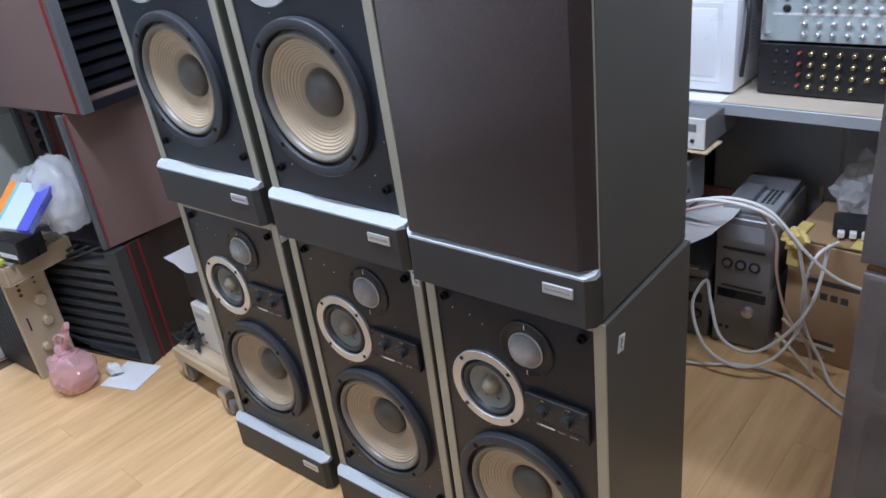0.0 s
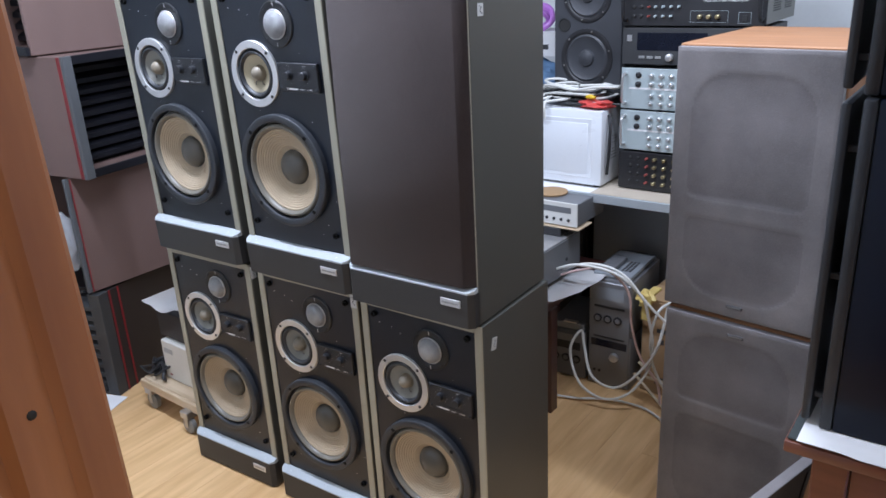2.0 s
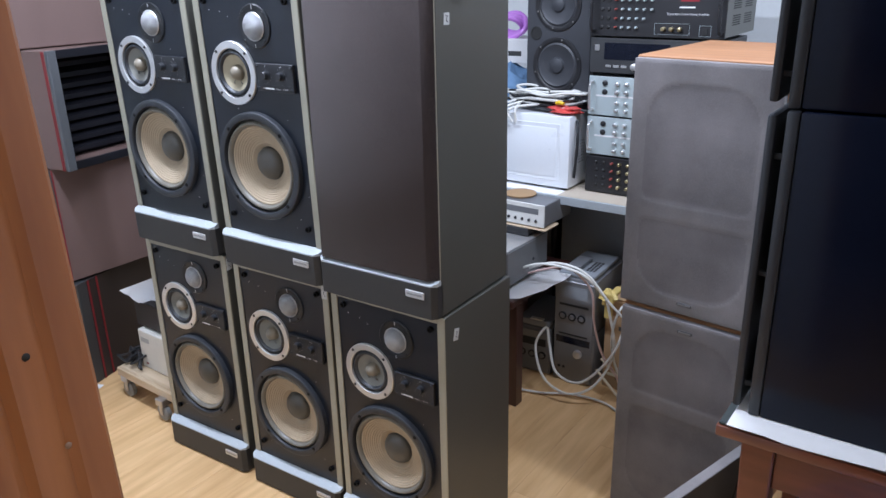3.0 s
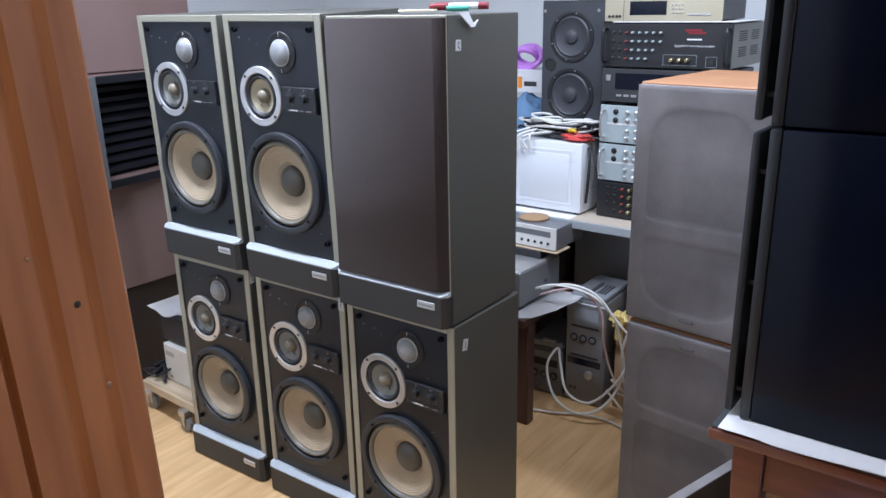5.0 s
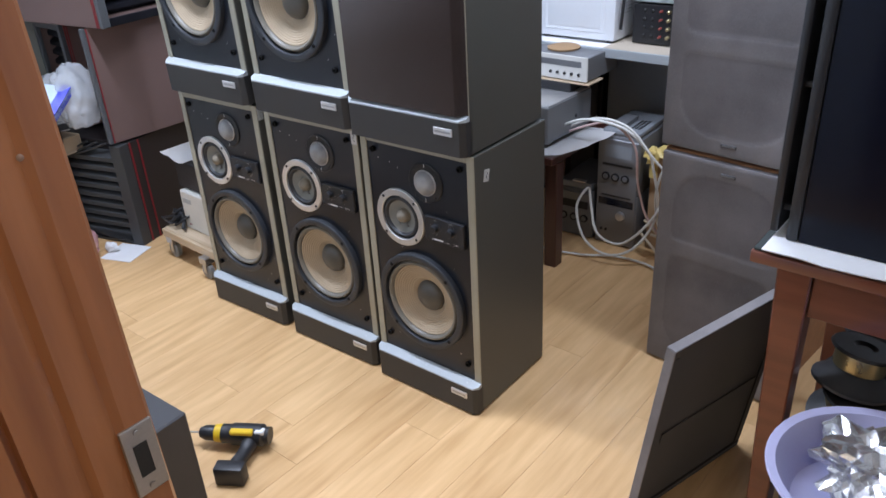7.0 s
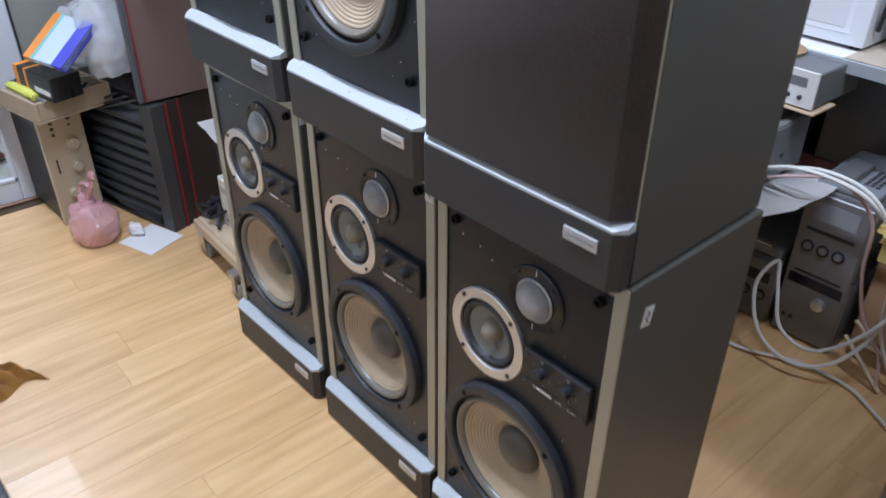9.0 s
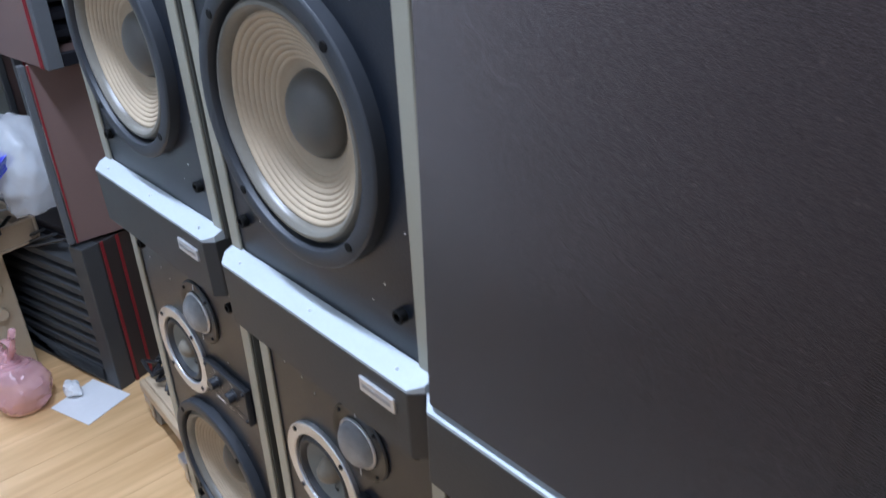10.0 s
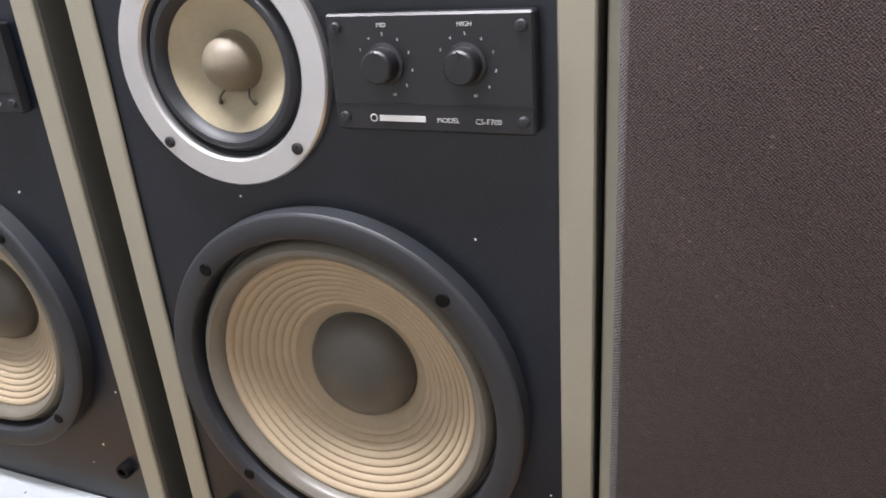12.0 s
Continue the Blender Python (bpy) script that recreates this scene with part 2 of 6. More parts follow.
def box(x0, x1, y0, y1, z0, z1, b=0.002, seg=1, bm=None):
    """A box between two corners, with bevelled edges; adds to bm if given."""
    bm = bm or bmesh.new()
    m = Matrix.Translation(((x0 + x1) / 2, (y0 + y1) / 2, (z0 + z1) / 2)) @ Matrix.Diagonal((abs(x1 - x0), abs(y1 - y0), abs(z1 - z0), 1))
    vs = bmesh.ops.create_cube(bm, size=1, matrix=m)["verts"]
    bevel(bm, list({e for v in vs for e in v.link_edges}), b, seg)
    return bm


def prism(outline, axis, a, c, b=0.0, bm=None):
    """A prism: a 2D outline swept along an axis from a to c."""
    bm = bm or bmesh.new()
    put = {"x": lambda p, d: (d, p[0], p[1]), "y": lambda p, d: (p[0], d, p[1]), "z": lambda p, d: (p[0], p[1], d)}[axis]
    lo, hi = [bm.verts.new(put(p, a)) for p in outline], [bm.verts.new(put(p, c)) for p in outline]
    n = len(outline)
    fs = [bm.faces.new(lo), bm.faces.new(hi)] + [bm.faces.new((lo[i], lo[(i + 1) % n], hi[(i + 1) % n], hi[i])) for i in range(n)]
    bmesh.ops.recalc_face_normals(bm, faces=fs)
    if b:
        bevel(bm, list({e for f in fs for e in f.edges}), b)
    return bm


def lathe(profile, cx=0.0, cz=0.0, segments=48, axis="y", bm=None, cy=0.0):
    """Turns a profile of (radius, offset) pairs round an axis through (cx, cz)."""
    bm = bm or bmesh.new()
    rings = []
    for r, d in profile:
        ring = []
        for i in range(1 if r < 1e-6 else segments):
            a = 2 * math.pi * i / segments
            u, v = r * math.cos(a), r * math.sin(a)
            ring.append(bm.verts.new({"y": (cx + u, d + cy, cz + v), "z": (cx + u, cy + v, cz + d), "x": (cx + d, cy + u, cz + v)}[axis]))
        rings.append(ring)
    fs = []
    for p, q in zip(rings, rings[1:]):
        n = max(len(p), len(q))
        for i in range(n):
            j = (i + 1) % n
            vs = [p[i % len(p)], p[j % len(p)], q[j % len(q)], q[i % len(q)]]
            vs = list(dict.fromkeys(vs))
            if len(vs) > 2:
                fs.append(bm.faces.new(vs))
    bmesh.ops.recalc_face_normals(bm, faces=fs)
    return bm


def tube(points, radius, segments=8, bm=None, closed=False, flat=1.0):
    """A round tube along a smooth line through the points."""
    bm = bm or bmesh.new()
    pts = [Vector(p) for p in points]
    line = []
    n = len(pts)
    for i in range(n - 1):
        p0, p1, p2, p3 = pts[max(i - 1, 0)], pts[i], pts[i + 1], pts[min(i + 2, n - 1)]
        for k in range(6):
            t = k / 6
            line.append(0.5 * (2 * p1 + (p2 - p0) * t + (2 * p0 - 5 * p1 + 4 * p2 - p3) * t * t + (3 * p1 - p0 - 3 * p2 + p3) * t ** 3))
    line.append(pts[-1])
    rings, up = [], Vector((0.13, 0.21, 1)).normalized()
    for i, p in enumerate(line):
        d = (line[min(i + 1, len(line) - 1)] - line[max(i - 1, 0)]).normalized()
        s = d.cross(up)
        s = s.normalized() if s.length > 1e-4 else Vector((1, 0, 0))
        w = s.cross(d).normalized()
        r = radius[min(len(radius) - 1, i * len(radius) // len(line))] if isinstance(radius, (list, tuple)) else radius
        rings.append([bm.verts.new(p + r * (math.cos(2 * math.pi * k / segments) * s + flat * math.sin(2 * math.pi * k / segments) * w)) for k in range(segments)])
    for a, c in zip(rings, rings[1:]):
        for k in range(segments):
            bm.faces.new((a[k], a[(k + 1) % segments], c[(k + 1) % segments], c[k]))
    bm.faces.new(list(reversed(rings[0]))), bm.faces.new(rings[-1])
    return bm


def lettering(text, size, m):
    """Flat letters in the built-in font as a bmesh; the pose m carries them from the x-y plane."""
    cu = bpy.data.curves.new("letters", "FONT")
    cu.body, cu.size, cu.align_x, cu.align_y, cu.resolution_u = text, size, "CENTER", "CENTER", 2
    ob = new("letters", cu)
    me = bpy.data.meshes.new_from_object(ob.evaluated_get(bpy.context.evaluated_depsgraph_get()))
    bm = bmesh.new()
    bm.from_mesh(me)
    bmesh.ops.transform(bm, matrix=m, verts=bm.verts)
    bpy.data.objects.remove(ob)
    bpy.data.curves.remove(cu)
    bpy.data.meshes.remove(me)
    return bm


FACING = pose(0, 0, 0, 90)  # turns the x-y plane to face -y


def screw(x, y, z, r, parent, material):
    """A small cross-head screw facing -y."""
    bm = lathe([(r, 0.001), (r, -0.0012), (r * 0.75, -0.002), (0, -0.0021)], x, z, 14, cy=y)
    box(x - r * 0.65, x + r * 0.65, y - 0.0026, y - 0.0019, z - r * 0.14, z + r * 0.14, 0, bm=bm)
    box(x - r * 0.14, x + r * 0.14, y - 0.0026, y - 0.0019, z - r * 0.65, z + r * 0.65, 0, bm=bm)
    return part("screw", bm, material, parent)


# ---- the room ----
X0, X1, Y0, Y1, CEIL_Z = -2.42, 1.95, -1.16, 1.98, 2.70


def structure(name, bm, material, label, category):
    return tagged(link(name, bm, material, None, "", 30), label, category, "", "structure")


structure("floor", box(X0, X1, -3.0, Y1, -0.05, -0.004, 0), SUBFLOOR, "light oak laminate plank floor with fine dark joints", "floor")
structure("ceiling", box(-2.6, 2.1, -3.2, 2.1, CEIL_Z, CEIL_Z + 0.1, 0), CEIL, "plain white painted ceiling", "ceiling")
structure("wall_north", box(X0, X1, Y1, Y1 + 0.12, 0, CEIL_Z, 0), WALL, "pale painted wall behind the equipment shelf", "wall")
structure("wall_east", box(X1, X1 + 0.12, -3.0, Y1 + 0.12, 0, CEIL_Z, 0), WALL, "plain pale painted wall", "wall")


# ---- loudspeakers of the stack ----
SW, SD, SH = 0.38, 0.33, 0.780
WOOF, MIDR, TWEET = (-0.005, 0.3095), (-0.064, 0.557), (0.032, 0.679)


def holed_board(x0, x1, z0, z1, holes, y0, y1):
    """A board with round holes right through it."""
    bm = bmesh.new()
    loops = [[(x0, z0), (x1, z0), (x1, z1), (x0, z1)]] + [[(cx + r * math.cos(2 * math.pi * i / 48), cz + r * math.sin(2 * math.pi * i / 48)) for i in range(48)] for cx, cz, r in holes]
    edges = []
    for loop in loops:
        vs = [bm.verts.new((x, y0, z)) for x, z in loop]
        edges += [bm.edges.new((vs[i], vs[(i + 1) % len(vs)])) for i in range(len(vs))]
    fs = [g for g in bmesh.ops.triangle_fill(bm, use_beauty=True, use_dissolve=False, edges=edges)["geom"] if isinstance(g, bmesh.types.BMFace)]
    ext = bmesh.ops.extrude_face_region(bm, geom=fs)["geom"]
    bmesh.ops.translate(bm, verts=[g for g in ext if isinstance(g, bmesh.types.BMVert)], vec=(0, y1 - y0, 0))
    bmesh.ops.recalc_face_normals(bm, faces=bm.faces)
    return bm


def speaker_case(label, grille=False):
    """The cabinet: vinyl body, pale front trim, black baffle, chamfered base with its silver ledge."""
    sp = thing("loudspeaker", Matrix(), label, "loudspeaker", "stacked loudspeakers")
    w = SW / 2
    t = 0.016
    bm = bmesh.new()
    rings = [[bm.verts.new((sx * x, y, z0 if sz < 0 else z1)) for sx, sz in ((-1, -1), (1, -1), (1, 1), (-1, 1))]
             for x, y, z0, z1 in ((w - t, SD - t, t, SH - t), (w - t, 0.0045, t, SH - t), (w, 0.0045, 0, SH), (w, SD, 0, SH))]
    for a, b in zip(rings, rings[1:]):
        for i in range(4):
            bm.faces.new((a[i], a[(i + 1) % 4], b[(i + 1) % 4], b[i]))
    bm.faces.new(rings[0]), bm.faces.new(rings[-1])
    bmesh.ops.recalc_face_normals(bm, faces=bm.faces)
    bevel(bm, [e for e in bm.edges if all(abs(abs(v.co.x) - w) < 1e-6 for v in e.verts)], 0.002)
    part("cabinet_body", bm, VINYL, sp, "olive grey vinyl cabinet")
    bm = bmesh.new()
    for x0, x1, z0, z1 in ((-w, -w + 0.022, 0.097, SH), (w - 0.022, w, 0.097, SH), (-w + 0.022, w - 0.022, SH - 0.019, SH)):
        box(x0, x1, 0, 0.0043, z0, z1, 0.0012, bm=bm)
    part("front_trim", bm, TRIM, sp, "pale champagne front trim")
    holes = [] if grille else [(*WOOF, 0.1285), (*MIDR, 0.0625), (*TWEET, 0.045)]
    part("baffle", holed_board(-w + 0.0225, w - 0.0225, 0.086, SH - 0.0195, holes, 0.004, 0.0116), BAFFLE, sp, "matt black front baffle", 0)
    c, f = 0.013, -0.025
    part("base", prism([(-w, 0.0115), (-w, f + c), (-w + c, f), (w - c, f), (w, f + c), (w, 0.0115)], "z", 0.0, 0.0865, 0.001), BASE, sp, "black chamfered base", 0)
    bm = bmesh.new()
    lo = [(-w, 0.0030, 0.087), (-w, f + c, 0.087), (-w + c, f, 0.087), (w - c, f, 0.087), (w, f + c, 0.087), (w, 0.0030, 0.087)]
    hi = [(x, y, 0.0905 + 0.0115 * (y - f) / (0.0030 - f)) for x, y, z in lo]
    a, b = [bm.verts.new(p) for p in lo], [bm.verts.new(p) for p in hi]
    bm.faces.new(a)
    bm.faces.new(b)
    for i in range(6):
        bm.faces.new((a[i], a[(i + 1) % 6], b[(i + 1) % 6], b[i]))
    bmesh.ops.recalc_face_normals(bm, faces=bm.faces)
    ledge = part("ledge", bm, LEDGE, sp, "silver sloping ledge", 0)
    for x in (-0.15, 0.0, 0.15):
        part("ledge_hole", lathe([(0, 0.0045), (0.0016, 0.0042), (0.0016, 0.0)], x, 0.0924, 8, "z", cy=-0.013), SILVER, ledge)
    badge = part("badge", box(0.102, 0.158, f - 0.003, f + 0.001, 0.050, 0.069, 0.001), SILVER, sp, "silver name badge with plain dark bars")
    part("badge_bar", box(0.107, 0.153, f - 0.0034, f - 0.0028, 0.0570, 0.0620, 0.0002), MESH, badge)
    if grille:
        g, z0, z1, k = -0.0235, 0.1003, SH - 0.006, 0.0235
        bm = prism([(-w + 0.010, -0.0015), (-w + 0.010, g + 0.008), (-w + 0.016, g), (w - k, g), (w - 0.001, g + k), (w - 0.001, -0.0015)], "z", z0, z1, 0.002)
        part("grille", bm, GRILLE, sp, "dark brown cloth grille with chamfered edges")
    for x in (-0.14, 0.14):
        for y in (0.05, 0.28):
            part("foot", lathe([(0, -0.005), (0.013, -0.005), (0.015, 0.001)], x, 0, 12, "z", cy=y), PLASTIC, sp)
    return sp


def woofer(sp, x, z):
    fr = part("woofer_frame", lathe([(0.1500, 0.005), (0.1500, -0.0105), (0.1485, -0.0125), (0.1470, -0.0130), (0.1325, -0.0135), (0.1308, -0.0125), (0.1300, -0.0105), (0.1290, 0.004)], x, z, 80), WFRAME, sp, "grey ring frame of the woofer")
    part("surround", lathe([(0.1285, 0.006), (0.1262, 0.005), (0.1252, -0.0005), (0.1235, -0.0050), (0.1205, -0.0082), (0.1170, -0.0086), (0.1135, -0.0062), (0.1112, -0.0015), (0.1098, 0.0045)], x, z, 80), SURROUND, sp, "grey rubber roll surround")
    # rounded ribs between sharp valleys, and a smooth throat round the dust cap
    prof, n = [(0.1100, 0.0030)], 9
    for i in range(n * 7 + 1):
        u = i / (n * 7)
        k = (n * u) % 1
        prof.append((0.1092 - 0.0520 * u, 0.0030 + 0.0270 * u ** 0.95 - 0.0020 * math.sin(math.pi * k) ** 0.6 * (1 - 0.25 * u)))
    prof += [(0.0520, 0.0335), (0.0470, 0.0375), (0.0420, 0.0410)]
    part("cone", lathe(prof, x, z, 80), CONE, sp, "tan ribbed paper cone")
    part("dust_cap", lathe([(0.0480, 0.0385), (0.0468, 0.0362)] + [(0.0460 * math.cos(a), 0.0365 - 0.0270 * math.sin(a)) for a in [i * math.pi / 24 for i in range(12)]] + [(0, 0.0095)], x, z, 48), DOME, sp, "grey domed dust cap")
    for sx in (-1, 1):
        for sz in (-1, 1):
            part("bolt_hole", lathe([(0, -0.0145), (0.0048, -0.0145), (0.0058, -0.0125)], x + 0.0970 * sx, z + 0.0970 * sz, 14), SOCKET, fr)


def midrange(sp, x, z):
    ring = part("midrange_ring", lathe([(0.0838, 0.004), (0.0838, -0.002), (0.0825, -0.0035), (0.066, -0.0035), (0.0645, -0.002), (0.0635, 0.004)], x, z, 64), SILVER, sp, "satin silver ring with screws")
    part("midrange_surround", lathe([(0.0642, 0.003), (0.0625, 0.0015), (0.0612, 0.0045), (0.0598, 0.0035), (0.0585, 0.0002), (0.0560, -0.0022), (0.0528, -0.0022), (0.0500, 0.0004), (0.0482, 0.0045), (0.0470, 0.0070)], x, z, 64), WFRAME, sp, "black rubber roll surround")
    prof = [(0.0475, 0.0055)] + [(0.0475 - 0.029 * i / 12, 0.0055 + 0.0135 * (i / 12) ** 0.9) for i in range(13)]
    part("midrange_cone", lathe(prof, x, z, 56), MIDCONE, sp, "grey-olive paper cone")
    part("midrange_dome", lathe([(0.0215, 0.0185), (0.0208, 0.0160)] + [(0.0202 * math.cos(a), 0.0160 - 0.0235 * math.sin(a)) for a in [i * math.pi / 22 for i in range(11)]] + [(0, -0.0075)], x, z, 40), MIDDOME, sp, "brown-grey domed centre")
    for sx in (-1, 1):
        part("lead_wire", tube([(x + 0.010 * sx, 0.0135, z - 0.0185), (x + 0.0125 * sx, 0.0095, z - 0.0235), (x + 0.0150 * sx, 0.0120, z - 0.0285)], [0.0008, 0.0009, 0.0016], 6), DOME, sp)
        for sz in (-1, 1):
            screw(x + 0.0540 * sx, -0.0035, z + 0.0540 * sz, 0.0042, ring, PLASTIC)


def tweeter(sp, x, z):
    plate = part("tweeter_plate", lathe([(0.0560, 0.004), (0.0560, 0.0012), (0.0540, -0.0006), (0.0400, -0.0006), (0.0385, 0.0004), (0.0345, 0.0006), (0.0340, 0.003)], x, z, 56), TWPLATE, sp, "glossy black tweeter plate")
    part("tweeter_mesh", lathe([(0.0350, 0.0010), (0.0338, -0.0015)] + [(0.0330 * math.cos(a), -0.0015 - 0.0190 * math.sin(a)) for a in [i * math.pi / 24 for i in range(12)]] + [(0, -0.0205)], x, z, 48), MESH, sp, "silver mesh dome")
    part("tweeter_bezel", lathe([(0.0362, -0.0002), (0.0360, -0.0024), (0.0350, -0.0036), (0.0336, -0.0034), (0.0328, -0.0010)], x, z, 56), SILVER, sp, "bright silver bezel")
    part("tick", box(x - 0.0007, x + 0.0007, -0.0012, -0.0005, z + 0.043, z + 0.053, 0), INK, plate)
    part("tick", box(x - 0.0007, x + 0.0007, -0.0012, -0.0005, z - 0.053, z - 0.043, 0), INK, plate)
    for sx in (-1, 1):
        for sz in (-1, 1):
            screw(x + 0.0345 * sx, -0.0006, z + 0.0345 * sz, 0.0028, plate, PLASTIC)


def control_plate(sp):
    x0, x1, z0, z1 = 0.026, 0.157, 0.519, 0.590
    pl = part("control_plate", box(x0, x1, -0.0075, 0.004, z0, z1, 0.0015), PLATE, sp, "black level control plate with white lettering")
    part("groove", box(x0 + 0.001, x1 - 0.001, -0.0080, -0.0074, 0.5358, 0.5366, 0), BAFFLE, pl)
    for x, z in ((0.033, 0.582), (0.150, 0.582), (0.033, 0.5275), (0.150, 0.5275)):
        screw(x, -0.0075, z, 0.0036, pl, WFRAME)
    for kx, word in ((0.0640, "MID"), (0.1165, "HIGH")):
        knob = part("knob", lathe([(0.0128, -0.0075), (0.0126, -0.009), (0.0106, -0.0098), (0.0100, -0.0195), (0.0088, -0.0208), (0, -0.021)], kx, 0.5605, 20), PLATE, pl, "black turning knob")
        part("pointer", box(kx - 0.0004, kx + 0.0004, -0.0214, -0.0208, 0.5655, 0.5700, 0), WFRAME, knob)
        part("lettering", lettering(word, 0.0038, pose(kx, -0.0080, 0.5832) @ FACING), INK, pl)
        for i, ch in enumerate(("3", "4", "5", "6", "7", "8", "9", "10")):
            a = radians(150 - i * 30) if i < 3 else radians(90 - (i - 2) * 33)
            part("lettering", lettering(ch, 0.0027, pose(kx + 0.0182 * math.cos(a), -0.0080, 0.5598 + 0.0182 * math.sin(a)) @ FACING), INK, pl)
    part("logo_bar", box(0.0570, 0.0880, -0.0080, -0.0074, 0.5255, 0.5292, 0), INK, pl)
    part("logo_mark", lathe([(0.0026, -0.0080), (0.0018, -0.0081)], 0.0530, 0.5274, 14), INK, pl)
    part("lettering", lettering("MODEL", 0.0044, pose(0.1030, -0.0080, 0.5270) @ FACING), INK, pl)
    part("lettering", lettering("CS-F700", 0.0048, pose(0.1285, -0.0080, 0.5268) @ FACING), INK, pl)


CREAMCONE = mat("cream_cone", (0.40, 0.345, 0.235), 0.7, 0, 0.14, 16, 300, 0.12)
MIDCONE = mat("grey_olive_cone", (0.20, 0.198, 0.175), 0.7, 0, 0.14, 16, 300, 0.12)
SOCKET = mat("black_bolt_socket", (0.003, 0.003, 0.003), 0.7, 0, 0.1, 12, 200, 0.02, spec=0.15)
TWPLATE = mat("glossy_black", (0.009, 0.010, 0.012), 0.34, 0, 0.1, 12, 200, 0.02)
PLATE = mat("satin_black_plate", (0.014, 0.015, 0.018), 0.42, 0, 0.1, 12, 300, 0.05)
OPEN_LABEL = "three-way loudspeaker in olive grey vinyl with tan woofer and no grille"
spk = speaker_case(OPEN_LABEL)
woofer(spk, *WOOF)
midrange(spk, *MIDR)
tweeter(spk, *TWEET)
control_plate(spk)
for px in (-0.146, 0.146):
    for pz in (0.151, 0.740):
        part("grille_peg", lathe([(0.0080, 0.004), (0.0080, -0.0035), (0.0070, -0.0045), (0.0045, -0.0045), (0.004, 0.002), (0, 0.002)], px, pz, 20), SOCKET, spk)
rng = random.Random(4)
for i in range(17):
    fx, fz, r = rng.uniform(-0.16, 0.16), rng.uniform(0.12, 0.76), rng.uniform(0.0003, 0.0010)
    clear = math.dist((fx, fz), WOOF) > 0.155 and math.dist((fx, fz), MIDR) > 0.095 and math.dist((fx, fz), TWEET) > 0.07
    if clear and not (0 < fx < 0.16 and 0.51 < fz < 0.6):
        part("paint_chip", box(fx - r, fx + r, 0.0032, 0.0041, fz - r * rng.uniform(0.5, 2.2), fz + r, 0), INK, spk)
TOPZ = 0.793
spk.matrix_basis = pose(-0.191, 0.006, 0.005, 0, 0, 0.8)
spot_e = copy_thing(spk, pose(-0.595, 0.010, 0.005, 0, 0, 1.8))
spot_d = copy_thing(spk, pose(-1.016, 0.000, 0.005, 0, 0, 2.4))
spot_b = copy_thing(spk, pose(-0.580, -0.008, TOPZ + 0.004, 1.8, 0.2, 1.6))
spot_a = copy_thing(spk, pose(-1.012, -0.008, TOPZ + 0.003, 1.5, 0.2, 1.8))
# one loudspeaker's midrange has kept its cream paper
for child in spot_b.children:
    if child.name.startswith("midrange_cone"):
        child.data = child.data.copy()
        child.data.materials[0] = CREAMCONE
        child["label"] = "cream paper cone"
covered = speaker_case("three-way loudspeaker in olive grey vinyl with a brown cloth grille fitted", True)
covered.matrix_basis = pose(-0.195, -0.002, TOPZ - 0.003, 0, 0, 1.5)


STICKER = mat("grey_white_sticker", (0.52, 0.52, 0.50), 0.6, 0, 0.1, 40, 300, 0.05)


# paper stickers on the cabinets, each with an unreadable mark
def sticker(sp, x, y, z, w, h, side, turn=0):
    bm = box(-w / 2, w / 2, -0.0006, 0.0004, -h / 2, h / 2, 0)
    m = pose(x, y, z, 0, 0, 90 if side else 0) @ pose(0, 0, 0, 0, turn, 0)
    bmesh.ops.transform(bm, matrix=m, verts=bm.verts)
    st = part("sticker", bm, STICKER, sp, "small white paper sticker")
    bm = tube([(-w * 0.25, -0.001, h * 0.3), (w * 0.1, -0.001, h * 0.2), (-w * 0.1, -0.001, -h * 0.1), (w * 0.25, -0.001, -h * 0.3)], 0.0011, 6, flat=0.3)
    bmesh.ops.transform(bm, matrix=m, verts=bm.verts)
    part("ink_mark", bm, PLASTIC, st)


sticker(spk, SW / 2 + 0.0006, 0.052, 0.716, 0.022, 0.032, True, 12)
sticker(covered, SW / 2 + 0.0006, 0.048, 0.710, 0.022, 0.026, True, 2)
sticker(spot_e, SW / 2 - 0.012, -0.0006, 0.752, 0.020, 0.038, False, 0)
sticker(spot_d, SW / 2 + 0.0006, 0.014, 0.752, 0.020, 0.038, True, 0)


# ---- walls with their openings ----
ALU = mat("white_door_frame", (0.66, 0.69, 0.74), 0.4, 0, 0.05, 4, 200, 0.03)
PANELG = mat("grey_green_panel", (0.30, 0.31, 0.275), 0.22, 0, 0.10, 2.2, 80, 0.03, coat=0.3)
TILE = mat("beige_floor_tile", (0.55, 0.54, 0.50), 0.25, 0, 0.06, 5, 150, 0.03, piece=0.2)
GREYRUB2 = mat("putty_mark", (0.34, 0.22, 0.16), 0.6)
JAMB = wood_mat("red_brown_door_wood", (0.25, 0.085, 0.030), (0.44, 0.175, 0.066), "z", 0.36, 9, 0.3, 0.6)
STEEL = mat("worn_steel", (0.5, 0.48, 0.46), 0.35, 0.9, 0.15, 20, 300, 0.05)
SEAL = mat("black_rubber", (0.02, 0.02, 0.02), 0.6)
GLASS = glass_mat("clear_glass")
HALLW = mat("dark_hall_backdrop", (0.045, 0.03, 0.022), 0.6, 0, 0.15, 3, 60, 0.1)
DIRT = mat("threshold_wood", (0.42, 0.24, 0.17), 0.5)

